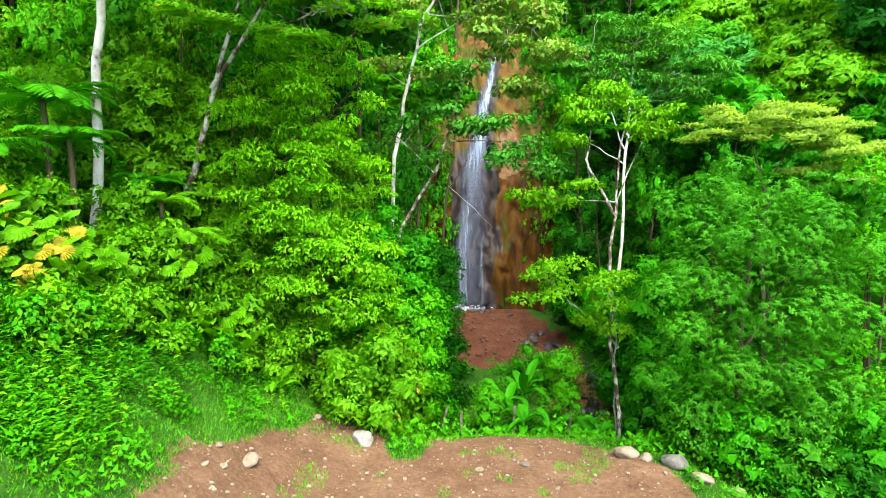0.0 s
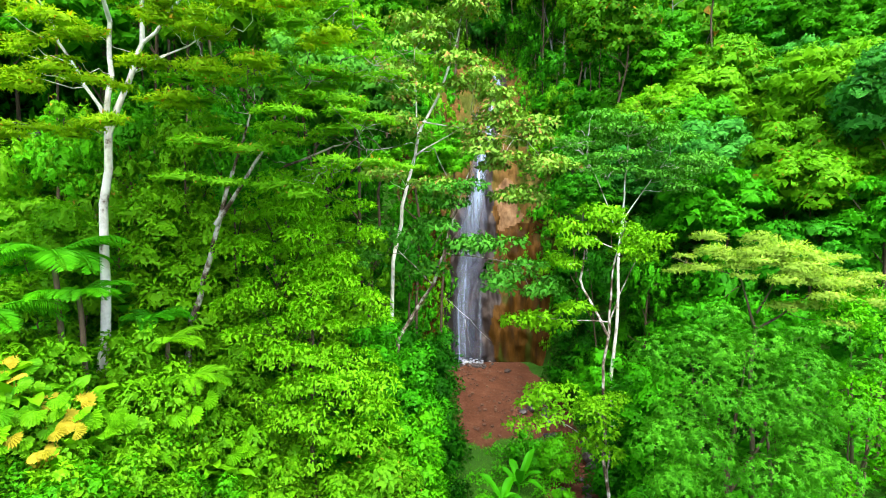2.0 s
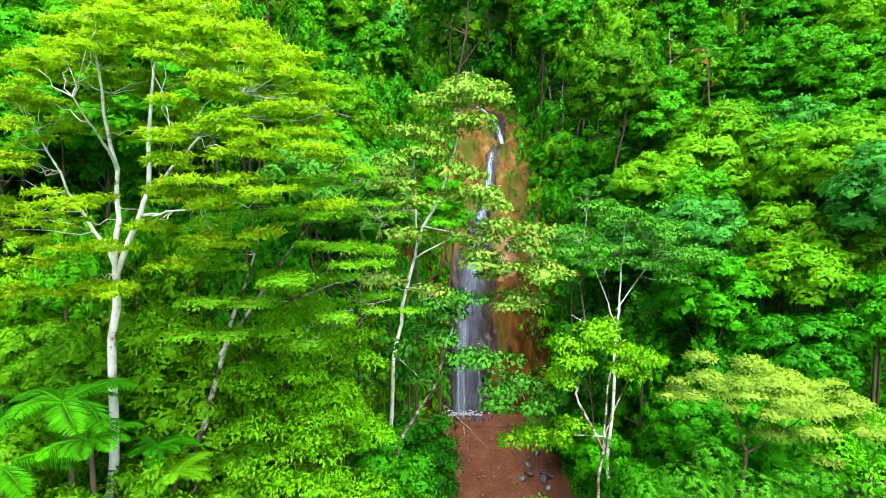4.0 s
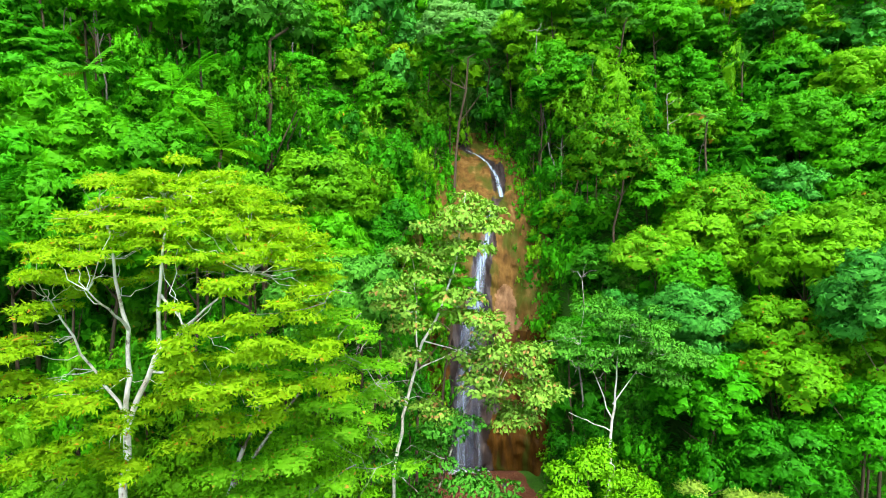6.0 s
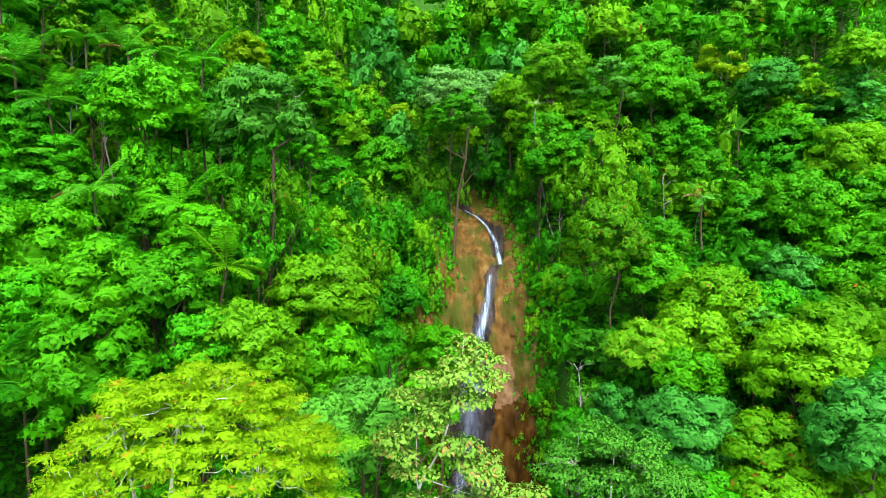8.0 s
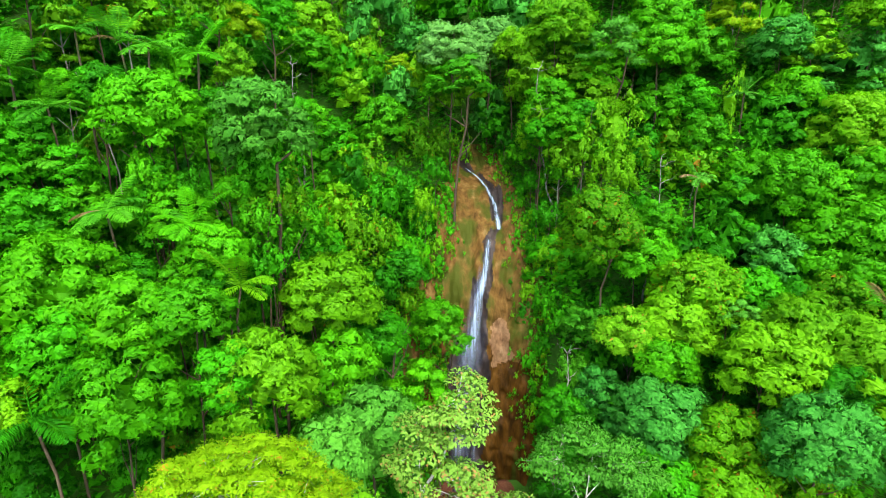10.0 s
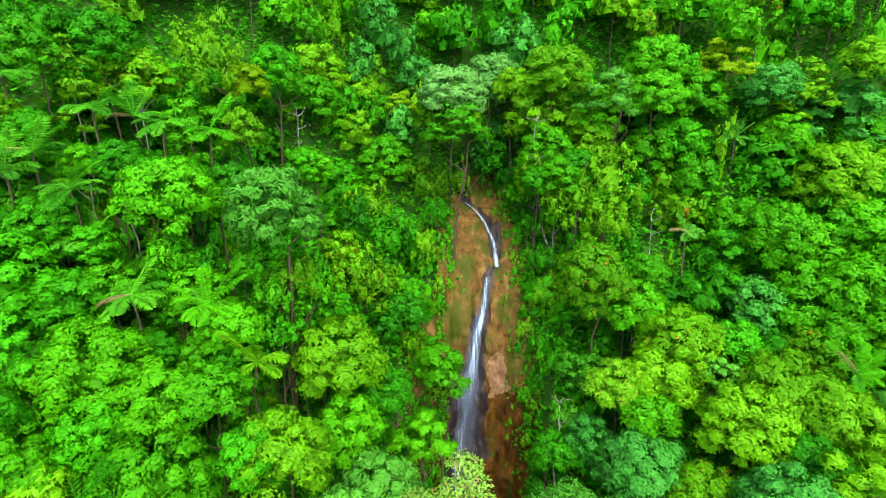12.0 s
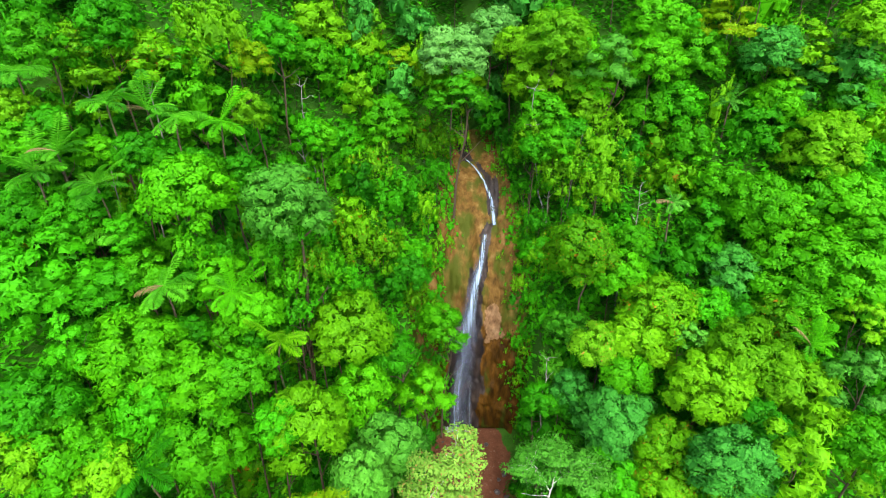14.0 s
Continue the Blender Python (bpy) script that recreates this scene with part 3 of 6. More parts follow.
ROCK_RUST = mottled("rock_rusty_damp", [(0.28, (0.009, 0.005, 0.001)), (0.42, (0.028, 0.013, 0.0016)), (0.55, (0.062, 0.028, 0.003)), (0.75, (0.11, 0.056, 0.008))], 1.2, detail=10, rough=0.65, bump=0.7, bump_scale=3.2,
                    spec=0.08, stretch=(1, 1, 0.16), second=((0.030, 0.042, 0.004), 0.5, 0.54, 0.64))
WATER_Z = np.array([-0.3, 0.3, 6.8, 11.0, 15.2, 21.2, 25.0, 27.3, 28.2, 30.4, 32.5, 33.2, 33.7, 34.5])
WATER_X = np.array([1.95, 1.95, 2.2, 2.6, 3.3, 4.5, 5.45, 5.95, 7.05, 6.75, 5.75, 4.95, 4.2, 2.7])


def cliff_y(x, z):
    """The rock face: distance ahead at a place across and a height."""
    y = np.interp(z, FALL_Z, FALL_Y)
    mid = np.interp(z, [0, 13, 23, 27, 33], [4.5, 4.3, 4.2, 5.4, 4.0])
    off = np.abs(x - mid)
    y = y - 0.5 * np.maximum(off - 3.5, 0) ** 1.3
    wave = z / 3.4 + 0.9 * fractal(x / 4.0, z / 6, 41, 3)
    some = smooth(-0.2, 0.6, fractal(x / 2.4, z / 2.8, 43, 2))
    y = y + 0.07 * np.sin(6.283 * wave) * some + 0.5 * fractal(x / 1.8, z / 4.5, 45, 4) + 0.16 * fractal(x / 0.7, z / 1.6, 49, 4)
    steps = np.floor((z - 0.3) / 1.9 + 0.3 * value_noise(x / 1.2, 0.0, 47))
    lower = smooth(9, 5, z) * smooth(2.4, 3.6, x) * smooth(7.0, 5.5, x)
    rows = np.floor(z / 1.5 + 0.35 * np.sin(x * 0.9))
    blocks = smooth(9, 11, z) * smooth(24, 20, z) * smooth(4.6, 5.6, x)
    y = y + blocks * (0.16 * value_noise(rows * 2.7, np.floor(x / 1.4 + 0.5 * rows), 57) - 0.15)
    return y + lower * (0.24 * value_noise(steps * 3.1, np.floor(x / 0.9), 52) - 0.25)


def build_cliff():
    zs, us = np.linspace(-1.5, 37, 220), np.linspace(0, 1, 110)
    lo = np.interp(zs, [0, 13, 23, 27, 31, 34, 37], [-4.5, -4.6, -4.2, -0.8, -0.6, -0.8, 0.0])
    hi = np.interp(zs, [0, 13, 23, 27, 31, 34, 37], [13.0, 12.4, 12.0, 11.2, 10.2, 8.5, 7.0])
    gz = np.repeat(zs[:, None], 110, 1)
    gx = lo[:, None] + (hi - lo)[:, None] * us[None]
    gy = cliff_y(gx, gz)
    n, k = gx.shape
    i = (np.arange(n - 1)[:, None] * k + np.arange(k - 1)[None]).ravel()
    me = mesh_from("cliff", np.stack([gx, gy, gz], -1).reshape(-1, 3), np.stack([i, i + 1, i + k + 1, i + k], -1), ROCK, True)
    me.materials.append(ROCK_WET)
    me.materials.append(ROCK_RUST)
    me.materials.append(ROCK_PALE)
    cx, cz = gx[:-1, :-1].ravel(), gz[:-1, :-1].ravel()
    wx = np.interp(cz, WATER_Z, WATER_X)
    reach = np.interp(cz, [0, 6, 15, 22, 26, 34], [2.9, 2.7, 1.7, 1.0, 0.6, 0.55]) + 0.8 * fractal(cx / 1.5, cz / 4, 61, 3)
    me.polygons.foreach_set("material_index", np.where(np.abs(cx - wx - 0.35) < reach, 1, np.where((np.hypot((cx - 6.9) / 1.3, (cz - 15.8) / 2.6) + 0.3 * fractal(cx / 1.2, cz / 1.2, 65, 3) < 1), 3, np.where(cz + 4 * fractal(cx / 2.0, cz / 3.0, 63, 4) < 13.5, 2, 0))).astype(np.int32))
    piece("cliff", me, label="steep ochre rock face, dark and wet beside the fall", category="cliff", kind="structure")


build_cliff()


def water_material(name, low, high, colour, thin=0.0):
    """Falling water: white streaks with gaps through which the rock shows."""
    mat, nodes, links, out = nodes_of(name)
    coord, mp, tex = nodes.new("ShaderNodeTexCoord"), nodes.new("ShaderNodeMapping"), nodes.new("ShaderNodeTexNoise")
    mp.inputs["Scale"].default_value = (5.0, 0.6, 0.10)
    tex.inputs["Scale"].default_value, tex.inputs["Detail"].default_value = 1.0, 5
    links.new(coord.outputs["Object"], mp.inputs["Vector"])
    links.new(mp.outputs[0], tex.inputs["Vector"])
    r = ramp(nodes, [(low, (thin, thin, thin)), (high, (1, 1, 1))])
    links.new(tex.outputs["Fac"], r.inputs[0])
    across, rims, fade = nodes.new("ShaderNodeAttribute"), ramp(nodes, [(0.35, (1, 1, 1)), (1.0, (0, 0, 0))]), nodes.new("ShaderNodeMath")
    across.attribute_name, fade.operation = "across", "MULTIPLY"
    links.new(across.outputs["Fac"], rims.inputs[0])
    links.new(r.outputs[0], fade.inputs[0])
    links.new(rims.outputs[0], fade.inputs[1])
    body, clear, mix = nodes.new("ShaderNodeBsdfPrincipled"), nodes.new("ShaderNodeBsdfTransparent"), nodes.new("ShaderNodeMixShader")
    body.inputs["Base Color"].default_value = (*colour, 1)
    body.inputs["Roughness"].default_value, body.inputs["Specular IOR Level"].default_value = 0.5, 0.1
    links.new(fade.outputs[0], mix.inputs[0])
    links.new(clear.outputs[0], mix.inputs[1])
    links.new(body.outputs[0], mix.inputs[2])
    links.new(mix.outputs[0], out.inputs["Surface"])
    return mat


WATER_THICK = water_material("water_white", 0.30, 0.70, (0.29, 0.40, 0.53), 0.06)
WATER_VEIL = water_material("water_veil", 0.34, 1.1, (0.10, 0.13, 0.20), 0.04)
WATER_MIST = water_material("water_strand", 0.30, 0.85, (0.20, 0.26, 0.36), 0.06)
FOAM = mottled("water_foam", [(0.3, (0.18, 0.21, 0.25)), (0.6, (0.42, 0.46, 0.5))], 3.0, rough=0.6, bump=0.6, bump_scale=8)


def sheet(z0, z1, width, shift, proud, rows=70, cols=10):
    """A curved sheet of water down the face; width and shift by height."""
    zs = np.linspace(z0, z1, rows)
    w = np.interp(zs, *width)
    x0 = np.interp(zs, WATER_Z, WATER_X) + shift + 0.15 * value_noise(zs / 1.3, 3.0, 71)
    u = np.linspace(-0.5, 0.5, cols)
    gx = x0[:, None] + w[:, None] * u[None]
    gz = np.repeat(zs[:, None], cols, 1)
    back = np.interp(gz, FALL_Z, FALL_Y) - 0.5 + 0.12 * value_noise(gx / 1.5, gz / 2.0, 73)
    gy = back - proud * (1.1 - 2.2 * u[None] ** 2)
    i = (np.arange(rows - 1)[:, None] * cols + np.arange(cols - 1)[None]).ravel()
    return np.stack([gx, gy, gz], -1).reshape(-1, 3), np.stack([i, i + 1, i + cols + 1, i + cols], -1)


def stream(name, parent, material, z0, z1, width, shift, proud, rows=70, cols=11, label="", soft=0.02):
    """A sheet of water as a part; across runs from 0 in its middle to 1 at its rims."""
    v, f = sheet(z0, z1, width, shift, proud, rows, cols)
    u = np.linspace(0, 1, rows)
    ends = np.maximum(clamp01(1 - u / 0.02) * 0.9 * (z0 > 1), clamp01((u - 1 + soft) / max(soft, 0.01)))
    if material is WATER_THICK and z0 < 20:
        ends = np.maximum(ends, clamp01(1 - u / 0.45))
    me = mesh_from(name, v, f, material, True)
    me.attributes.new("across", "FLOAT", "POINT").data.foreach_set("value", np.maximum(np.tile(np.abs(np.linspace(-1, 1, cols)), rows), np.repeat(ends, cols)).astype(np.float32))
    return piece(name, me, parent, label=label)


def build_waterfall():
    fall = tagged(new("waterfall"), "tall thin white waterfall running down a wet cliff", "waterfall")
    stream("lip_runnel", fall, WATER_THICK, 33.1, 34.4, ([33, 34.4], [0.42, 0.30]), 0.0, 0.2, 20, 7, "", 0.05)
    stream("upper_cascade", fall, WATER_THICK, 28.2, 33.3, ([28, 30, 32, 33.3], [0.75, 0.62, 0.5, 0.42]), 0.0, 0.25)
    stream("middle_cascade", fall, WATER_THICK, 12.0, 27.3, ([12, 16, 20, 24, 27.3], [2.0, 1.7, 1.25, 0.85, 0.6]), 0.0, 0.35, label="white ribbon of falling water")
    stream("side_spray", fall, WATER_VEIL, 12.0, 24.5, ([12, 18, 24.5], [2.6, 2.2, 1.0]), -0.35, 0.3, 70, 11, "", 0.2)
    stream("veil", fall, WATER_VEIL, 0.0, 19.0, ([0, 8, 15, 19], [3.7, 3.2, 2.6, 1.6]), 0.55, 0.5, 90, 15, "thin veil of falling water", 0.35)
    stream("strand", fall, WATER_MIST, 0.0, 15.0, ([0, 8, 15], [1.7, 1.5, 1.3]), -0.15, 0.75, 70, 9, "", 0.5)
    stream("strand", fall, WATER_MIST, 0.0, 8.0, ([0, 4, 8], [0.5, 0.45, 0.25]), 1.75, 0.6, 40, 7, "", 0.5)
    rg = np.random.default_rng(5)
    bits = []
    for k in range(160):
        c = np.array([2.0 + rg.normal() * 1.0, 54.75 + rg.normal() * 0.25, 0.25 + abs(rg.normal()) * 0.12])
        bits.append(tube(c + np.array([[-0.2, 0, 0], [-0.12, 0, 0.05], [0.12, 0, 0.05], [0.2, 0, 0]]) * rg.uniform(0.3, 1.0), [0.01, 0.05, 0.05, 0.01], 5))
    v, f = join(bits)
    piece("foam", mesh_from("foam", v, f, FOAM, True), fall, label="white foam at the foot of the fall", kind="stuff")


build_waterfall()


def cliff_shrubs():
    """Creepers and ferns that hang over both rims of the rock face and grow on it."""
    rg = np.random.default_rng(19)
    spots = []
    for side in (-1, 1):
        for z in np.arange(1.5, 37.0, 1.35):
            rim = np.interp(z, [0, 13, 23, 27, 31, 34, 37], [0.6, 0.6, -0.4, 1.6, 1.8, 1.4, 2.4] if side < 0 else [10.4, 10.2, 10.0, 9.2, 8.4, 6.6, 5.6])
            for k in range(4):
                spots.append((rim + side * (0.5 + k * 1.15 + rg.uniform(-0.5, 0.5)), z + rg.uniform(-0.7, 0.7), rg.uniform(0.85, 1.5)))
    for k in range(76):
        z = rg.uniform(2, 27)
        if rg.random() < 0.45:
            x = np.interp(z, [0, 13, 23, 27], [-1.4, -1.4, -1.2, 2.2]) + rg.uniform(0, 2.0) ** 1.2
        else:
            x = np.interp(z, [0, 23, 27], [10, 9.8, 9.0]) - rg.uniform(0, 1.6) ** 1.4
        spots.append((x, z, rg.uniform(0.2, 0.55)))
    for x, z, r in spots:
        foot = tagged(new("cliff_shrub"), "green creeper shrub hanging on the rock face", "shrub", "shrubs along the cliff")
        foot.matrix_basis = pose(x, float(cliff_y(x, z)) - 0.25 * r, z)
        piece("crown", TUFT[rg.integers(3)], foot, Matrix.LocRotScale((0, 0, 0), Euler((0, 0, rg.uniform(0, 6.28))), (r / 1.4, r / 1.4, r / 1.1)), LEAF[["mid", "olive", "fresh", "mid", "lime"][rg.integers(5)]])


cliff_shrubs()


# ---------------------------------------------------------------- palms, ferns and broad-leaved herbs
def frond(length, reach_up, droop, pairs, leaflet, width, rg):
    """A feather leaf along +x: arched midrib and leaflets on both sides."""
    t = np.linspace(0, 1, pairs)
    x, z = length * t * (1 - 0.18 * t * t), length * (reach_up * t - droop * t ** 2.2)
    y = length * 0.06 * rg.normal() * t ** 2
    mid = np.stack([x, y, z], -1)
    along = unit(np.gradient(mid, axis=0))
    up = np.cross(along, np.array([0, -1.0, 0]))
    up = unit(np.where(up[:, 2:] < 0, -up, up))
    size = leaflet * np.sin(np.pi * (0.08 + 0.88 * t)) ** 0.7 + 0.04
    out = []
    for sgn in (-1, 1):
        side = np.array([0, sgn * 1.0, 0])
        way = unit(side + along * 0.55 - up * 0.28 + rg.normal(size=(pairs, 3)) * 0.06)
        out.append(leaf_cards(mid, way, up + rg.normal(size=(pairs, 3)) * 0.1, size * rg.uniform(0.9, 1.1, pairs), np.full(pairs, width), 0.06))
    return join(out), tube(mid[::3], np.linspace(0.035, 0.008, len(mid[::3])), 4)


def turned(vf, a, m=None):
    v, f = vf
    c, s = math.cos(a), math.sin(a)
    return v @ np.array([[c, s, 0], [-s, c, 0], [0, 0, 1.0]]), f


def feather_leaf(seed, length=2.8, leaflet=0.62, pairs=22, up=0.7, droop=0.8, width=0.085):
    rg = np.random.default_rng(seed)
    fr, rib = frond(length, up, droop, pairs, leaflet, width, rg)
    v, f = join([fr, rib])
    return mesh_from("frond", v, f, LEAF["fresh"])


PALM_LEAVES = [feather_leaf(700 + k, 2.7, 0.74, 20, u, d, 0.115) for k, (u, d) in enumerate(((0.05, 0.25), (0.3, 0.35), (0.55, 0.45), (1.3, 0.5)))]
FERN_LEAVES = [feather_leaf(720 + k, 2.4, 0.55, 36, u, 0.42, 0.055) for k, u in enumerate((0.2, 0.35, 0.5))]


def palm(x, y, top, size=1.0, tone="fresh", fern=False):
    """A feather palm or tree fern whose crown springs at the height top."""
    g = ground_z(x, y)
    rg = np.random.default_rng(int(abs(x * 100) + abs(y * 10)))
    kind = "tree_fern" if fern else "palm_tree"
    words = "bright green tree fern with arching feathery fronds" if fern else f"{WORDS[tone]} palm with arching feather fronds on the slope"
    foot = tagged(new(kind), words, "tree fern" if fern else "palm", "palms of the forest slope")
    foot.matrix_basis = pose(x, y, g - 0.2)
    h = max(0.6, top - g + 0.2)
    (v, f), _ = limb((0, 0, 0), (0, 0, h), 0.13, 0.09, rg, 0.03, 8, 7)
    piece("trunk", mesh_from("trunk", v, f, BARK_BROWN, True), foot)
    kinds = FERN_LEAVES if fern else PALM_LEAVES
    for k in range(12 if fern else 9):
        c = size * rg.uniform(0.8, 1.1)
        m = Matrix.LocRotScale((0, 0, h), Euler((rg.uniform(-0.12, 0.12), rg.uniform(-0.12, 0.12), k * 2.399 + rg.uniform(-0.2, 0.2))), (c, c, c))
        piece("frond", kinds[rg.integers(len(kinds))], foot, m, LEAF["dry" if not fern and k == 4 and rg.random() < 0.35 else tone])
    return foot


def paddle(length, width, rise, droop, rg, rows=9):
    """A broad undivided leaf along +x with a raised midrib and wavy rims."""
    t = np.linspace(0, 1, rows)
    x, z = length * t * (1 - 0.2 * t), length * (rise * t - droop * t ** 2)
    w = width * np.sin(np.pi * np.clip(0.06 + 0.94 * t, 0, 1)) ** 0.6 * (t > 0.12) + 0.02
    u = np.array([-1, -0.5, 0, 0.5, 1.0])
    gx = np.repeat(x[:, None], 5, 1)
    gy = w[:, None] * u[None] / 2
    gz = z[:, None] + 0.25 * w[:, None] * np.abs(u)[None] + rg.normal(size=(rows, 5)) * 0.02 * length * (np.abs(u) > 0.4)
    i = (np.arange(rows - 1)[:, None] * 5 + np.arange(4)[None]).ravel()
    q = np.stack([i, i + 1, i + 6, i + 5], -1)
    return np.stack([gx, gy, gz], -1).reshape(-1, 3), np.concatenate([q[:, [0, 1, 2]], q[:, [0, 2, 3]]])


def broad_herb(x, y, height, leaves=7, tone="fresh", label="bright green banana-like plant with broad leaves", z=None):
    """Banana, heliconia or taro: broad leaves, each a part, that spring from the ground."""
    rg = np.random.default_rng(int(abs(x * 131) + abs(y * 37)))
    foot = tagged(new("broad_leaf_plant"), label, "plant", "broad-leaved plants by the fence")
    foot.matrix_basis = pose(x, y, (ground_z(x, y) if z is None else z) - 0.05)
    (v, f), _ = limb((0, 0, 0), (0, 0, height * 0.35), 0.07, 0.05, rg, 0.02, 4, 6)
    piece("stem", mesh_from("stem", v, f, LEAF[tone], True), foot)
    for k in range(leaves):
        vf = paddle(height * rg.uniform(0.7, 1.0), height * rg.uniform(0.2, 0.3), rg.uniform(0.5, 1.5), rg.uniform(0.4, 0.9), rg)
        v, f = turned(vf, k * 2.399 + rg.uniform(-0.3, 0.3))
        piece("leaf", mesh_from("leaf", v + np.array([0, 0, height * rg.uniform(0.15, 0.35)]), f, LEAF[tone], True), foot)
    return foot


def fan_leaf(size, rg, n=13, spread=3.9):
    """A pleated half-round fan with a ragged rim."""
    a = np.linspace(-spread / 2, spread / 2, 2 * n + 1)
    rim = np.where(np.arange(2 * n + 1) % 2, 1.0, 0.80) * size * rg.uniform(0.9, 1.05, 2 * n + 1) * (1 - 0.12 * np.abs(a))
    fold = np.where(np.arange(2 * n + 1) % 2, 0.035, -0.035) * size
    inner = np.stack([np.cos(a) * rim * 0.55, np.sin(a) * rim * 0.55, fold + 0.02], -1)
    outer = np.stack([np.cos(a) * rim, np.sin(a) * rim, fold - 0.16 * rim], -1)
    v = np.concatenate([np.zeros((1, 3)), inner, outer])
    m = 2 * n + 1
    i = np.arange(m - 1)
    f = np.concatenate([np.stack([0 * i, 1 + i, 2 + i], -1), np.stack([1 + i, 1 + m + i, 2 + i], -1), np.stack([2 + i, 1 + m + i, 2 + m + i], -1)])
    return v, f


def fan_palm(x, y, z, size=1.0, leaves=10, tone="fan"):
    """A low fan palm with yellowing fans on long stalks."""
    rg = np.random.default_rng(int(abs(x * 57) + abs(y * 91)))
    foot = tagged(new("fan_palm"), "low fan palm with yellowing pleated leaves on the bank", "palm", "fan palms on the bank")
    g = ground_z(x, y)
    foot.matrix_basis = pose(x, y, g - 0.1)
    for k in range(leaves):
        a, r = k * 2.399, rg.uniform(0.3, 1.1) * size
        end = np.array([math.cos(a) * r, math.sin(a) * r - 0.3, z - g + rg.uniform(-0.9, 0.4) * size])
        (v, f), _ = limb((0, 0, 0), end, 0.02, 0.012, rg, 0.06, 5, 5)
        stalk = piece("stalk", mesh_from("stalk", v, f, LEAF["mid"], True), foot)
        v, f = turned(fan_leaf(size * rg.uniform(0.45, 0.7), rg), a)
        tilt = np.array(Euler((rg.uniform(0.3, 1.0), rg.uniform(-0.35, 0.35), 0)).to_matrix())
        piece("fan", mesh_from("fan", v @ tilt.T + end, f, LEAF["gold" if tone == "fan" and rg.random() < 0.42 else tone]), stalk)
    return foot


# ---------------------------------------------------------------- single trees near the clearing
def rosettes(puffs, density, length, width, rg, per=7, low=-0.5):
    """Whorls of narrow leaves over the outsides of puffs."""
    out, bend = [], []
    for x, y, z, rx, ry, rz in puffs:
        n = max(4, int(density * 2 * math.pi * ((rx * ry + rx * rz + ry * rz) / 3) * (1 - low) / 2))
        d = unit(rg.normal(size=(n * 4, 3)))
        d = d[d[:, 2] > low][:n]
        n = len(d)
        base = np.array([x, y, z]) + d * np.array([rx, ry, rz]) * rg.uniform(0.78, 1.05, (n, 1))
        axis = unit(d + np.array([0, 0, 0.6]) + rg.normal(size=(n, 3)) * 0.3)
        a = unit(np.cross(axis, rg.normal(size=(n, 3))))
        b = np.cross(axis, a)
        for k in range(per):
            t = 2 * math.pi * k / per + 0.2 * rg.normal(size=(n, 1))
            way = a * np.cos(t) + b * np.sin(t) + axis * 0.25 - np.array([0, 0, 0.15])
            L = length * rg.uniform(0.75, 1.2, n)
            out.append(leaf_cards(base, way, axis, L, L * width, 0.08))
            bend.append(np.repeat(unit(0.45 * d + 0.5 * axis + 0.45 * way + rg.normal(size=(n, 3)) * 0.12), 4, 0))
    v, f = join(out)
    return v, f, np.concatenate(bend)


def single_tree(name, label, foot, limbs, puffs, tone, bark=BARK_WHITE, density=22, length=0.3, width=0.45, whorls=0, seed=0, category="tree", flat=0.3, droop=0.35, low=-0.4, twigs=True, bare=0, plain=False, up=0.0, solid=False):
    """A tree from its own limbs (from, to, thick, thin) and leaf clumps, in world metres; twigs join clumps to the nearest limb."""
    rg = np.random.default_rng(900 + seed)
    x, y, z = foot
    base = tagged(new(name), label, category)
    base.matrix_basis = pose(x, y, z)
    o = np.array(foot, float)
    ends = []
    for k, (a, b, r0, r1) in enumerate(limbs):
        (v, f), pts = limb(np.array(a) - o, np.array(b) - o, r0 * 0.85, r1 * 0.75, rg, 0.035, 8, 7)
        piece("trunk" if k == 0 else "limb", mesh_from("limb", v, f, bark, True), base)
        ends.append(pts)
    allp = np.concatenate(ends)
    local = [(p[0] - x, p[1] - y, p[2] - z, *p[3:]) for p in puffs]
    if twigs:
        for p in local[::3]:
            c = np.array(p[:3])
            d = np.linalg.norm(allp - c, axis=1) + np.maximum(allp[:, 2] - c[2], 0)
            if d.min() > 3.2:
                continue
            (v, f), _ = limb(allp[np.argmin(d)], c, 0.020, 0.007, rg, 0.16, 7, 4)
            piece("branch", mesh_from("branch", v, f, bark, True), base)
    for k in range(bare):
        p = np.array(local[rg.integers(len(local))])
        start = p[:3] + np.array([0, -0.3, -0.2])
        way = np.array([rg.normal() * 0.9, -abs(rg.normal()) * 0.8 - 0.3, rg.normal() * 0.25])
        bits = [limb(start - way * 0.8, start + way, 0.022, 0.006, rg, 0.2, 7, 4)]
        for j in range(3):
            q = bits[0][1][rg.integers(2, 6)]
            bits.append(limb(q, q + way * 0.5 + rg.normal(size=3) * 0.45, 0.011, 0.004, rg, 0.2, 5, 3))
        v, f = join([b[0] for b in bits])
        piece("bare_twig", mesh_from("bare_twig", v, f, BARK_WHITE, True), base, label="bare grey twig")
    v, f, n = rosettes(local, density, length, width, rg, whorls, low) if whorls else puff_leaves(local, density, length, width, rg, low, droop, flat, plain=plain)
    if solid:
        more_v, more_f, more_n = inner_leaves(local, rg, low, 0.58)
        f, v, n = np.concatenate([f, more_f + len(v)]), np.concatenate([v, more_v]), np.concatenate([n, more_n])
    n = unit(n + np.array([0, 0, up]))
    piece("crown", mesh_from("crown", v, f, LEAF[tone], normals=n), base)
    return base


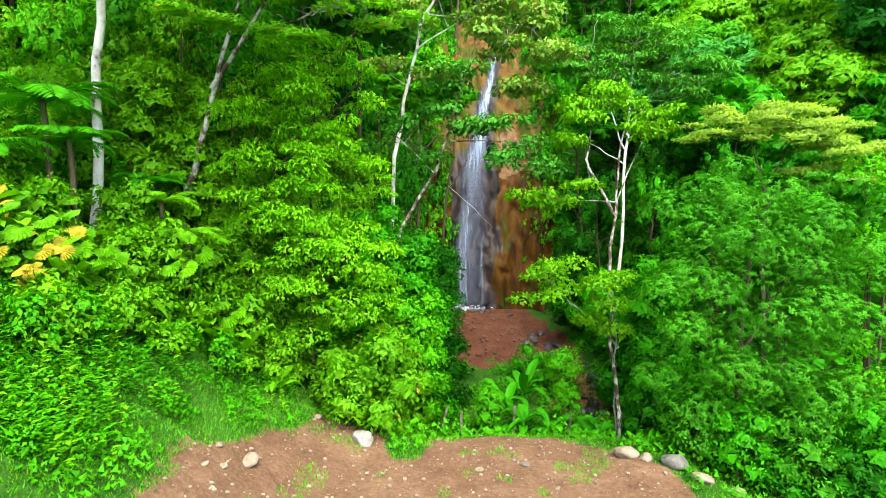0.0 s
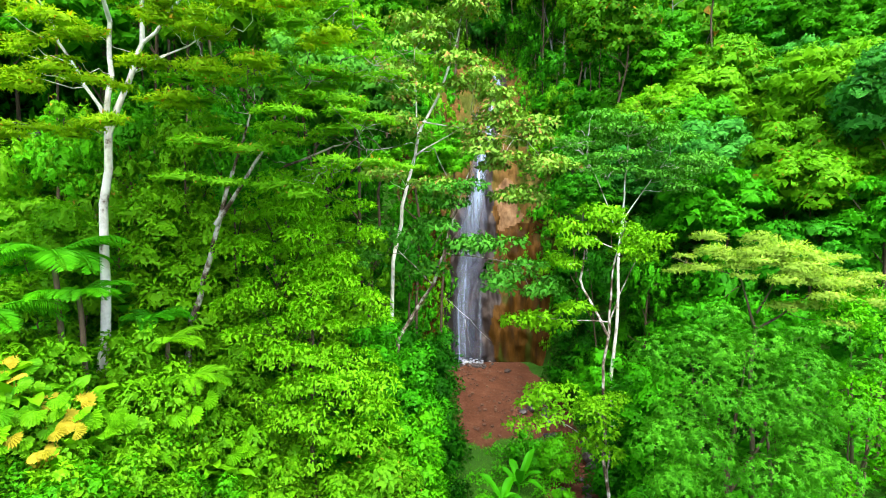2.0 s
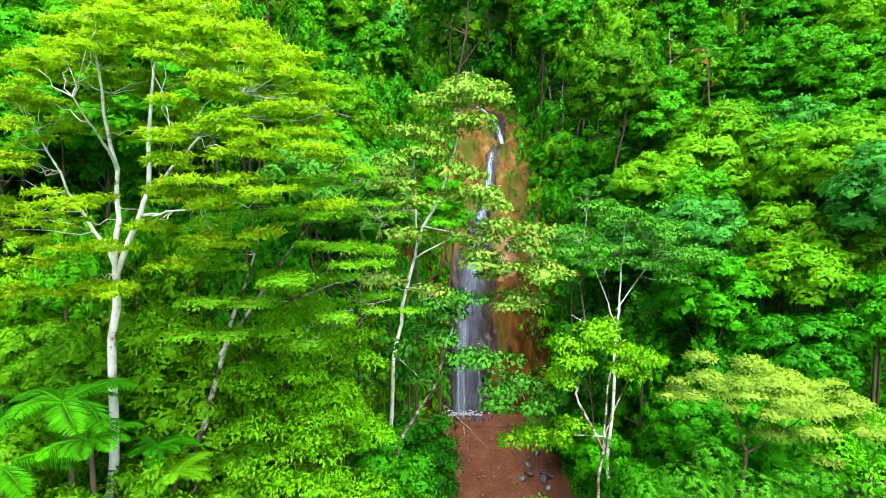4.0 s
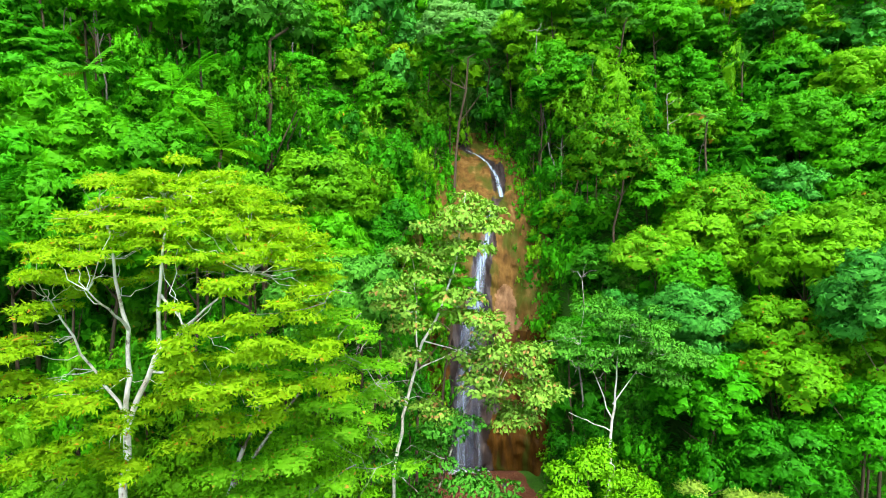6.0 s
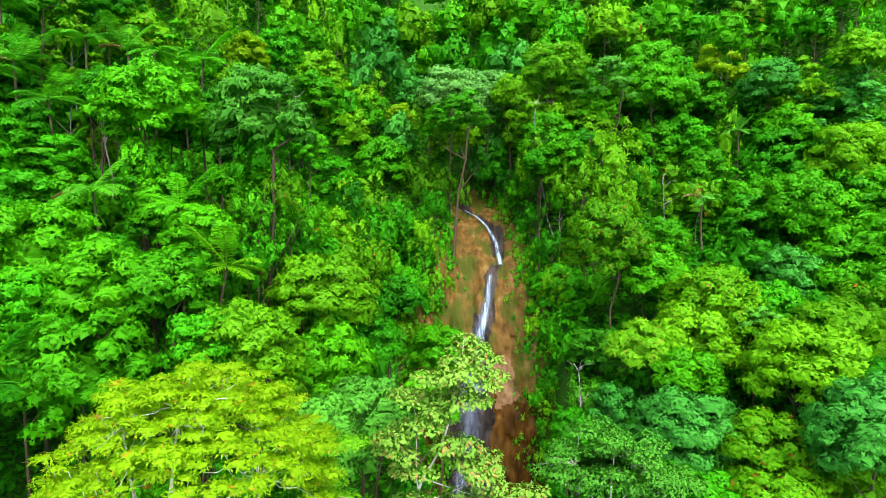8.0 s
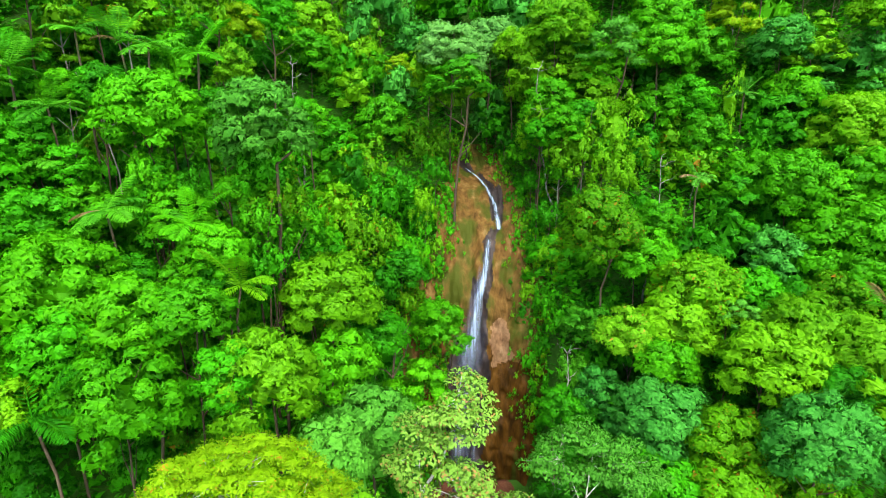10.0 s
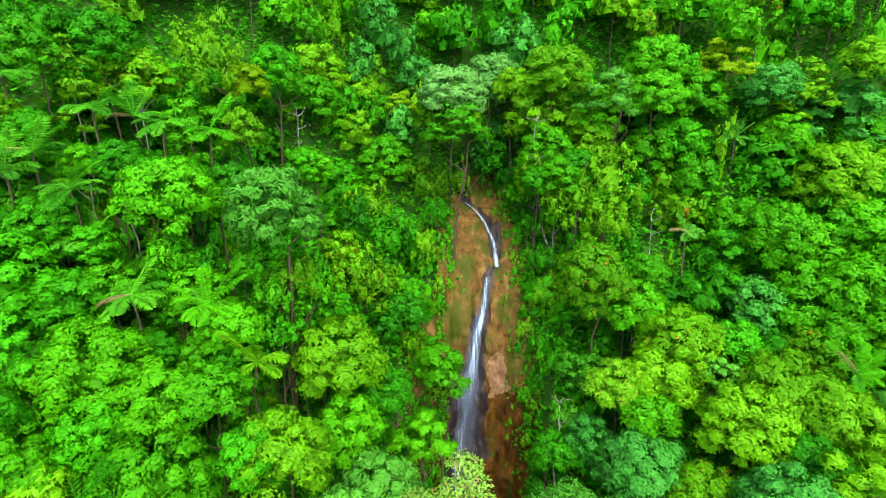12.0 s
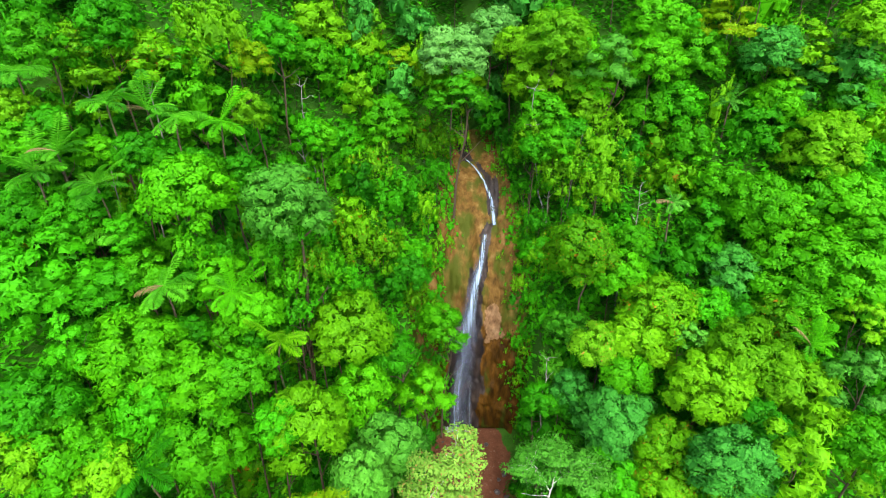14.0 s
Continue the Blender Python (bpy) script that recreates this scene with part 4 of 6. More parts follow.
def tiers(spots, size, rg, thick=0.24, n=3):
    """Flat clumps scattered round each spot."""
    out = []
    for p in spots:
        for k in range(n):
            s = size * rg.uniform(0.6, 1.1)
            out.append((p[0] + rg.normal() * size * 0.7, p[1] + rg.normal() * size * 0.9, p[2] + rg.normal() * size * 0.22, s * 1.15, s, s * thick))
    return out


rg = np.random.default_rng(77)

# tall yellow-green umbrella tree with a forked white trunk
yellow_spots = [(-10.4, 20.5, 29.0), (-12.6, 20.5, 29.0), (-8.2, 20.5, 28.4), (-13.8, 21, 27.6), (-6.2, 20.5, 27.2), (-4.6, 21.5, 26.2), (-9.5, 18.5, 27.4),
                (-12.2, 18.5, 26.0), (-14.6, 20, 25.4), (-7.2, 18.5, 25.6), (-8.6, 17.2, 23.8), (-6.2, 17.6, 23.2), (-13.0, 17.6, 23.6),
                (-15.4, 19, 23.0), (-5.0, 19.5, 24.2), (-16.2, 20.5, 20.8), (-8.6, 19.0, 22.0), (-12.4, 19.5, 21.8), (-6.5, 19.0, 20.6), (-15.8, 18.5, 18.6),
                (-10.0, 23.5, 27.4), (-13.0, 24.0, 27.0), (-6.5, 23.5, 25.6), (-4.2, 19.0, 21.6)]
yellow_spots += [(x, 17.5, z) for x, z in [(-12.4, 24.4), (-9.2, 24.2), (-7.5, 24), (-5.8, 23.7), (-4.3, 23.4), (-8.3, 23), (-6.5, 22.5), (-5.2, 22.2), (-12.5, 21.7), (-9, 22.2), (-7.4, 21.7), (-13, 19.9), (-10.3, 24.7), (-6.6, 24.4)]]
yellow_spots += [(x, 19.0 + 0.25 * (k % 4), z) for k, (x, z) in enumerate([(-16.4, 22.6), (-15.2, 21.6), (-14.2, 20.4), (-16.6, 19.6), (-13.2, 21.0), (-11.6, 20.2), (-10.2, 20.8), (-9.0, 19.6), (-7.8, 20.4), (-15.4, 18.6), (-12.6, 18.8), (-17.4, 21.0), (-10.8, 18.8), (-14.6, 23.2), (-17.0, 18.0)])]
dome = []
for k in range(90):
    a, q = k * 2.399, math.sqrt((k + 0.5) / 90)
    dome.append((-9.8 + 5.1 * q * math.cos(a), 21.6 + 4.4 * q * math.sin(a), 29.1 - 3.2 * q * q + 0.3 * rg.normal()))
for k in range(40):
    a, q = k * 2.399, 0.55 + 0.45 * math.sqrt((k + 0.5) / 40)
    dome.append((-9.6 + 5.6 * q * math.cos(a), 21.4 + 4.6 * q * math.sin(a), 27.0 - 2.2 * q * q + 0.5 * rg.normal()))
single_tree("umbrella_tree", "tall umbrella tree with flat yellow-green leaf tiers and forked white trunk", (-14.3, 22.5, ground_z(-14.3, 22.5) - 0.2),
            [((-14.3, 22.5, 7.5), (-13.1, 22.4, 19.0), 0.27, 0.20), ((-13.1, 22.4, 18.8), (-12.6, 22.0, 23.0), 0.15, 0.11), ((-12.6, 22.0, 23.0), (-13.0, 21.2, 28.4), 0.11, 0.04),
             ((-13.1, 22.4, 18.8), (-11.4, 22.0, 22.2), 0.16, 0.12), ((-11.4, 22.0, 22.2), (-10.4, 21.0, 28.2), 0.12, 0.04), ((-13.1, 22.4, 19.0), (-15.0, 21.0, 24.4), 0.10, 0.04),
             ((-11.4, 22.0, 22.2), (-7.0, 20.4, 25.6), 0.09, 0.03), ((-12.6, 22.0, 23.0), (-12.0, 18.6, 25.2), 0.09, 0.03), ((-11.0, 21.6, 24.5), (-8.6, 18.2, 24.0), 0.08, 0.03),
             ((-11.8, 22.2, 21.2), (-8.2, 19.4, 21.6), 0.07, 0.03)],
            [p for p in tiers(yellow_spots, 0.6, rg, 0.32, 5) + tiers(dome, 0.55, rg, 0.36, 3) if not (-13.6 < p[0] < -8.6 and p[1] < 22.4 and 22.4 < p[2] < 26.2)], "yellow", BARK_CHALK, density=150, length=0.16, width=0.5, seed=1, flat=0.15, droop=0.5, bare=7, plain=True, up=0.3, solid=True)

# its neighbour with green tiers
spots = [(-5.5, 19.5, 19.0), (-7.5, 20, 18.2), (-4.0, 20.0, 17.6), (-6.0, 21.0, 16.6), (-8.6, 20.5, 17.0), (-3.6, 22.5, 21.0), (-5.2, 24, 22.6), (-2.6, 24, 19.6), (-7.0, 25.5, 21.2), (-4.5, 22, 18.8), (-2.2, 22.5, 17.4)]
spots += [(x, 22.0, z) for x, z in [(-3.9, 23.6), (-4.8, 22.6), (-6, 25.3), (-4.7, 26), (-3, 22.8), (-2.1, 21.5), (-3.9, 21.3), (-6.5, 21), (-8.8, 20.8), (-7.9, 19.5), (-4.8, 20.2), (-3.5, 19.5), (-6.6, 18.4), (-7.4, 21.7)]]
single_tree("umbrella_tree", "spreading umbrella tree with bright green leaf tiers and pale limbs", (-11.3, 24.4, ground_z(-11.3, 24.4) - 0.2),
            [((-11.3, 24.4, 6.0), (-10.8, 24.0, 11.2), 0.20, 0.17), ((-10.8, 24.0, 11.0), (-8.6, 23.4, 17.4), 0.17, 0.11), ((-9.4, 23.4, 15.2), (-5.2, 23.0, 21.0), 0.12, 0.05), ((-8.8, 23.4, 16.8), (-7.2, 22.2, 20.0), 0.09, 0.04), ((-6.4, 23.2, 17.6), (-3.4, 22.6, 18.6), 0.07, 0.03)],
            tiers(spots, 0.85, rg, 0.26, 3), "lemon", BARK_MOTTLED, density=165, length=0.15, width=0.55, seed=2, flat=0.15, bare=12, plain=True, up=0.6, solid=True)

# leaning pale trunks with a thin russet crown before the fall
spots = [(1.4, 30.5, 28.0), (2.6, 30, 27.4), (1.8, 29.5, 25.8), (-1.6, 30, 25.4), (-0.4, 29.5, 24.2), (0.6, 29.0, 23.2), (1.7, 28.6, 22.0), (-2.6, 29.5, 23.4), (3.0, 28.6, 20.4), (4.4, 28.8, 19.4),
         (2.0, 28, 19.0), (-1.8, 28.5, 20.0), (5.2, 28.8, 18.0), (-3.2, 29, 17.6), (-0.2, 28.6, 17.0)]
spots += [(x, 29.0, z) for x, z in [(2.8, 21.5), (4.6, 19.9), (5.6, 18.3), (3.1, 18.3), (1.6, 19.6), (0.1, 25.2), (-0.5, 26.7), (1.3, 27.3), (2.7, 27), (-1.8, 21.5), (-2.7, 22.7), (3.8, 16.4), (1.6, 22.1), (5, 16.4)]]
single_tree("slender_tree", "slender leaning tree with pale bark and thin russet-tinged leaves", (-3.6, 31.0, ground_z(-3.6, 31.0) - 0.2),
            [((-3.6, 31.0, 2.0), (-2.6, 30.5, 13.2), 0.17, 0.13), ((-2.6, 30.5, 13.0), (-1.2, 30.4, 19.7), 0.13, 0.10), ((-1.2, 30.4, 19.6), (0.7, 30.4, 24.2), 0.10, 0.07), ((0.7, 30.4, 24.1), (1.4, 30.4, 28.6), 0.06, 0.02),
             ((-1.2, 30.4, 19.6), (-1.5, 30.2, 25.0), 0.06, 0.02), ((-1.4, 30.4, 18.6), (1.8, 29.6, 20.4), 0.06, 0.02), ((-1.0, 30.3, 20.4), (4.4, 28.8, 19.2), 0.05, 0.015)],
            tiers(spots, 0.75, rg, 0.45, 5), "russet", BARK_CHALK, density=75, length=0.24, width=0.65, seed=3, droop=0.5, up=0.4)
spots = [(2.4, 26.2, 14.2), (3.6, 26.0, 13.2), (4.4, 26.0, 12.2), (1.4, 26.8, 14.0), (2.6, 25.8, 12.4), (-0.6, 27.8, 15.0), (-2.2, 28.2, 14.4), (-3.6, 28.6, 13.4), (0.2, 27.6, 16.0), (-1.2, 28, 12.6), (1.0, 27.4, 17.0)]
single_tree("slender_tree", "slender dark leaning trunk with loose green leaves and bare twigs", (-2.6, 28.4, ground_z(-2.6, 28.4) - 0.2),
            [((-2.6, 28.4, 0.5), (-2.2, 28.2, 9.2), 0.15, 0.12), ((-2.2, 28.2, 9.1), (-0.4, 28.0, 12.0), 0.12, 0.10), ((-0.4, 28.0, 11.9), (0.7, 27.6, 15.6), 0.10, 0.06), ((0.7, 27.6, 15.5), (1.8, 27.4, 18.8), 0.05, 0.02),
             ((0.3, 27.8, 13.6), (3.6, 26.0, 13.2), 0.05, 0.02), ((-0.4, 28.0, 12.0), (-2.6, 28.2, 14.2), 0.05, 0.02), ((0.0, 27.6, 11.6), (2.4, 27.0, 9.4), 0.022, 0.006), ((1.2, 27.3, 10.4), (1.5, 27.0, 8.6), 0.02, 0.006)],
            tiers(spots, 0.7, rg, 0.45, 4), "pale", BARK_MOTTLED, density=80, length=0.23, width=0.65, seed=4, droop=0.5)

# the tree right of the soil fan, thin trunk and several curved stems
spots = [(7.2, 26, 15.6), (8.2, 26, 15.6), (9.2, 25.6, 14.6), (6.0, 26, 15.0), (8.6, 25.4, 13.8), (6.4, 25.4, 14.2), (9.6, 26.4, 14.0), (7.6, 25.2, 14.8), (5.6, 25.6, 13.4)]
spots += [(4.3, 25.6, 10.8), (5.2, 25.4, 10.6), (5.9, 25.6, 11.4)]
single_tree("slender_tree", "thin pale-stemmed tree with curved limbs and fresh green crown", (7.9, 24.7, ground_z(7.9, 24.7) - 0.2),
            [((7.9, 24.7, -0.5), (7.8, 25.6, 10.0), 0.11, 0.085), ((7.8, 25.6, 9.9), (6.5, 26, 12.6), 0.09, 0.07), ((6.5, 26, 12.5), (6.9, 26, 15.0), 0.07, 0.03), ((7.8, 25.6, 10.0), (8.1, 26, 13.4), 0.08, 0.05),
             ((8.1, 26, 13.3), (8.6, 26, 15.2), 0.05, 0.02), ((7.8, 25.7, 10.4), (9.2, 26, 13.8), 0.05, 0.02), ((7.8, 25.6, 10.6), (5.0, 25.5, 10.8), 0.04, 0.015)],
            tiers(spots, 0.62, rg, 0.5, 4), "lime", BARK_MOTTLED, density=105, length=0.22, width=0.5, seed=5, droop=0.6)
spots = [(4.1, 24.2, 7.6), (4.9, 24.0, 7.9), (5.4, 24.2, 7.0), (4.4, 23.8, 6.6), (6.6, 24.2, 7.0), (7.2, 24, 6.2), (6.9, 24.2, 5.2), (6.2, 24.4, 5.6), (7.6, 24, 7.4)]
single_tree("small_tree", "small tree with rounded bright green leaf clumps beside the bare soil", (8.1, 25.6, ground_z(8.1, 25.6) - 0.2),
            [((8.1, 25.6, -1.0), (7.9, 25.4, 4.2), 0.06, 0.05), ((7.9, 25.4, 4.1), (5.6, 24.4, 6.2), 0.05, 0.03), ((5.6, 24.4, 6.1), (4.4, 24.1, 7.4), 0.03, 0.015), ((7.9, 25.4, 4.1), (7.2, 24.2, 6.6), 0.05, 0.02)],
            tiers(spots, 0.6, rg, 0.6, 3), "vivid", density=110, length=0.19, width=0.55, seed=6)

# pale crown behind with white stems
spots = [(10.5, 35, 20.8), (11.8, 35, 20.6), (12.8, 35, 19.8), (9.2, 35, 19.6), (8.4, 34.6, 18.6), (13.6, 35.4, 18.8), (11.0, 34, 19.0), (12.2, 34, 18.0), (14.4, 35.4, 18.0)]
spots += [(x, 34.2, z) for x, z in [(8.3, 19.8), (10.1, 21.3), (11.8, 21.2), (13.7, 19.8), (15.2, 18.7), (16.3, 18.0), (9.4, 18.0), (13.4, 17.6), (7.4, 18.9), (12.6, 20.4), (14.9, 17.0)]]
single_tree("slender_tree", "pale-leaved tree with bare white stems and loose crown", (11.2, 36.0, ground_z(11.2, 36.0) - 0.2),
            [((11.2, 36.0, 0.0), (11.3, 35.4, 14.0), 0.16, 0.11), ((11.3, 35.4, 13.8), (11.6, 35.2, 20.2), 0.10, 0.03), ((11.3, 35.4, 13.8), (9.0, 35.0, 18.8), 0.06, 0.02), ((11.3, 35.4, 14.8), (13.6, 35.4, 18.2), 0.06, 0.02), ((11.2, 35.4, 13.0), (8.2, 34.6, 14.6), 0.05, 0.015)],
            tiers(spots, 0.8, rg, 0.34, 4), "pale", BARK_CHALK, density=80, length=0.24, width=0.5, seed=7, droop=0.5, bare=8, up=0.6)

# flat pale-yellow crown
spots = [(10.8, 23.8, 13.6), (12.0, 23.6, 14.2), (13.2, 23.4, 14.3), (14.4, 23.4, 14.0), (15.6, 23.6, 13.8), (16.8, 23.6, 13.3), (17.8, 23.8, 12.8), (18.8, 24, 12.2), (12.8, 22.6, 13.4), (14.6, 22.6, 13.2), (16.2, 22.8, 12.6), (14.0, 24.6, 13.8), (17.2, 24.8, 13.2), (15.0, 22.4, 12.0)]
single_tree("umbrella_tree", "low umbrella tree with a flat pale yellow-green crown", (13.6, 23.9, ground_z(13.6, 23.9) - 0.2),
            [((13.6, 23.9, -0.5), (13.5, 23.6, 10.8), 0.16, 0.11), ((13.5, 23.6, 10.7), (12.5, 23.5, 13.4), 0.08, 0.03), ((13.5, 23.6, 10.7), (16.0, 23.5, 12.6), 0.07, 0.03), ((13.5, 23.6, 11.4), (14.4, 23.4, 13.4), 0.06, 0.02), ((12.6, 23.5, 13.0), (9.8, 23.9, 13.8), 0.04, 0.01)],
            [(x, y, z + rg.normal() * 0.3, a, b, c * rg.uniform(0.8, 2.0)) for x, y, z, a, b, c in tiers(spots, 0.72, rg, 0.26, 4)], "cream", BARK_BROWN, density=220, length=0.14, width=0.6, seed=8, flat=0.2, plain=True, solid=True)

# bright layered tree left of the fall
spots = [(-5.7, 24, 17.2), (-6.6, 24, 16.2), (-4.9, 24, 15.8), (-3.9, 24, 14.6), (-7.6, 24, 14.4), (-5.8, 23.2, 14.4), (-4.6, 23.4, 13.0), (-6.8, 23.4, 12.6), (-3.8, 23.6, 11.6), (-5.6, 23.0, 11.4), (-7.2, 23.6, 10.8),
         (-4.4, 23.2, 10.0), (-6.2, 23.0, 9.4), (-3.4, 23.6, 8.6), (-5.0, 22.8, 8.2), (-6.8, 23.4, 7.6), (-3.9, 23.4, 7.0), (-5.8, 23.0, 6.2), (-4.8, 23.2, 5.2), (-6.4, 23.6, 4.8)]
single_tree("layered_tree", "bright green tree with drooping leaf layers down to the ground", (-5.4, 24.8, ground_z(-5.4, 24.8) - 0.2),
            [((-5.4, 24.8, -0.5), (-5.5, 24.4, 16.6), 0.17, 0.04), ((-5.4, 24.6, 7.0), (-3.8, 23.8, 8.2), 0.05, 0.02), ((-5.4, 24.6, 9.0), (-7.0, 23.8, 10.4), 0.05, 0.02)],
            [(p[0] + rg.normal() * 0.7, p[1] + rg.normal() * 0.7, p[2] + rg.normal() * 0.75, s * 1.1, s, s * rg.uniform(0.3, 0.7)) for p in spots * 7 for s in [rg.uniform(0.42, 0.85)]], "spring", BARK_BROWN, density=105, length=0.2, width=0.45, seed=9, droop=0.6, up=0.8)

# broad bush-like tree with whorled leaves
spots = [(8.6, 20.6, 10.2), (9.8, 20.2, 10.4), (11.2, 20.0, 10.6), (12.4, 19.8, 10.2), (13.8, 20.2, 10.0), (8.4, 20.2, 8.4), (9.6, 19.6, 8.6), (11.0, 19.2, 8.6), (12.4, 19.0, 8.4), (13.8, 19.2, 8.2), (14.8, 20, 8.0),
         (8.6, 20.0, 6.6), (9.8, 19.4, 6.6), (11.2, 19.0, 6.6), (12.8, 18.8, 6.4), (14.2, 19.0, 6.2), (9.2, 19.8, 4.8), (10.4, 19.4, 4.6), (11.8, 19.0, 4.6), (13.2, 18.8, 4.4), (9.0, 20.4, 3.2), (10.6, 19.8, 2.8), (12.2, 19.4, 2.8), (13.8, 19.2, 3.0), (10.2, 20.4, 11.2), (12.0, 20.2, 11.2)]
single_tree("whorl_leaved_tree", "broad bushy tree with dense whorls of narrow bright green leaves", (11.4, 21.0, ground_z(11.4, 21.0) - 0.2),
            [((11.4, 21.0, -0.5), (11.2, 20.8, 7.0), 0.2, 0.12), ((11.2, 20.8, 5.0), (9.4, 20.4, 9.4), 0.1, 0.04), ((11.2, 20.8, 5.0), (13.4, 20.4, 9.2), 0.1, 0.04), ((11.2, 20.8, 7.0), (11.4, 20.4, 10.6), 0.1, 0.03)],
            [(p[0] + rg.normal() * 0.75, p[1] + rg.normal() * 0.5, p[2] + rg.normal() * 0.7, s, s, s * 0.7) for p in spots * 2 for s in [rg.uniform(0.65, 1.15)]] + [(x, 20.6, z, 1.5, 1.1, 1.3) for x in (9.4, 11.4, 13.4) for z in (3.0, 5.4, 7.8, 9.6)], "jade", BARK_BROWN, density=34, length=0.155, width=0.32, whorls=6, seed=10)
spots = [(16.0, 22, 11.6), (17.4, 21.8, 11.4), (18.6, 22.4, 10.6), (15.6, 21, 9.6), (17.0, 20.6, 9.4), (18.6, 21, 9.0), (15.6, 20.6, 7.4), (17.2, 20.2, 7.2), (18.6, 20.6, 7.0), (15.4, 20.2, 5.2), (17.0, 19.8, 5.0), (18.4, 20.2, 4.8), (16.2, 19.6, 3.0), (17.8, 19.8, 3.0), (14.8, 19.8, 3.6), (20, 21.5, 8.5), (20, 21, 6)]
single_tree("leafy_tree", "bright green leafy tree with several pale stems", (16.8, 22.0, ground_z(16.8, 22.0) - 0.2),
            [((16.8, 22.0, -0.5), (16.4, 21.6, 7.6), 0.13, 0.08), ((16.4, 21.6, 7.5), (16.2, 21.8, 11.2), 0.07, 0.03), ((16.6, 21.8, 4.0), (18.2, 21.6, 10.4), 0.08, 0.03), ((16.6, 21.8, 3.0), (15.6, 20.9, 9.0), 0.07, 0.03)],
            [(p[0] + rg.normal() * 0.4, p[1] + rg.normal() * 0.4, p[2] + rg.normal() * 0.5, 1.15, 1.05, 0.85) for p in spots], "bright", BARK_BROWN, density=95, length=0.2, width=0.5, seed=11)


# ---------------------------------------------------------------- bank, clearing and fence
def bush(x, y, top, r, tone="fresh", length=0.3, density=26, seed=0, label="bright green leafy bush", width=0.5):
    """A bush down to the ground."""
    rg = np.random.default_rng(1500 + seed + int(abs(x * 17 + y * 7)))
    g = ground_z(x, y)
    h = top - g
    puffs = []
    n = max(5, int(5 * h / r))
    for k in range(n):
        a = k * 2.399
        u = (k + 0.5) / n
        rad = r * (0.72 - 0.35 * u) * rg.uniform(0.7, 1.1)
        s = r * rg.uniform(0.36, 0.55)
        puffs.append((x + math.cos(a) * rad, y + math.sin(a) * rad, g + 0.3 + (h - 0.3 - 0.5 * s) * u, s, s, s * 0.85))
    limbs = [((x, y, g - 0.2), (x + 0.1, y, g + h * 0.7), 0.06, 0.02), ((x, y, g), (x - r * 0.4, y, g + h * 0.6), 0.04, 0.02), ((x, y, g), (x + r * 0.4, y - 0.2, g + h * 0.55), 0.04, 0.02)]
    return single_tree("bush", label, (x, y, g), limbs, puffs, tone, BARK_BROWN, density, length, width, seed=seed + 40, category="bush", twigs=False, solid=True)


bush(-2.6, 23.6, 5.6, 1.9, "lemon", 0.27, 80, 1, "light green broad-leaved bush beside the bare soil")
bush(-4.0, 23.2, 4.6, 1.5, "vivid", 0.26, 80, 2)
bush(-1.3, 25.2, 6.6, 1.6, "bright", 0.21, 85, 3)
bush(-1.2, 28.2, 6.4, 1.9, "mid", 0.20, 85, 4, "dark green bush beside the stream")
bush(-0.6, 30.4, 8.6, 1.9, "deep", 0.22, 78, 5, "dark green bush under leaning trunks")
bush(-2.6, 31.0, 9.2, 2.1, "deep", 0.22, 69, 6, "dark green bush under leaning trunks")
bush(-3.2, 27.0, 10.6, 1.9, "mid", 0.2, 80, 22, "dark green bush under leaning trunks")
bush(-1.5, 26.6, 9.2, 1.6, "mid", 0.2, 80, 23, "dark green bush under leaning trunks")
bush(-0.4, 35.0, 8.0, 1.9, "deep", 0.25, 36, 7, "dark green bush beside the cliff")
bush(5.3, 33.6, 2.0, 1.6, "mid", 0.17, 101, 8, "low dense green bush on the bare soil")
bush(6.9, 33.2, 1.9, 1.5, "fresh", 0.17, 101, 9, "low dense green bush on the bare soil")
bush(2.2, 26.2, 2.0, 0.9, "fresh", 0.16, 101, 10, "young leafy sapling by the fence")
bush(6.4, 28.4, 1.2, 0.9, "fresh", 0.16, 92, 11)
bush(9.6, 25.4, 3.2, 1.5, "mid", 0.19, 50, 12)
bush(10.4, 30.0, 7.0, 2.3, "deep", 0.22, 62, 13, "dark green bush behind the whorl-leaved tree")
bush(10.8, 27.6, 8.0, 2.0, "mid", 0.21, 69, 14)
bush(10.8, 44.0, 9.0, 2.4, "deep", 0.25, 32, 15, "dark green bush beside the cliff")
bush(13.6, 18.0, 2.6, 1.2, "deep", 0.17, 92, 16, "green bush under the whorl-leaved tree")
bush(15.6, 18.2, 3.0, 1.4, "deep", 0.17, 92, 17, "green bush under the whorl-leaved tree")
bush(18.0, 18.6, 3.4, 1.5, "fresh", 0.17, 92, 18, "green bush under the whorl-leaved tree")
bush(11.6, 18.8, 2.2, 1.0, "deep", 0.17, 92, 19, "green bush under the whorl-leaved tree")
bush(20.5, 20.0, 6.4, 1.9, "fresh", 0.19, 82, 20, "green bush under the whorl-leaved tree")
bush(9.6, 21.2, 3.0, 1.2, "mid", 0.17, 92, 21, "green bush under the whorl-leaved tree")
for k, (x, y, top, r, tone) in enumerate([(10.6, 19.4, 3.6, 1.3, "mid"), (12.4, 18.7, 3.8, 1.4, "jade"), (14.4, 18.3, 4.0, 1.4, "mid"), (16.6, 18.2, 4.2, 1.4, "jade"), (9.4, 20.4, 3.4, 1.1, "jade")]):
    bush(x, y, top, r, tone, 0.17, 92, 24 + k, "green bush under the whorl-leaved tree")
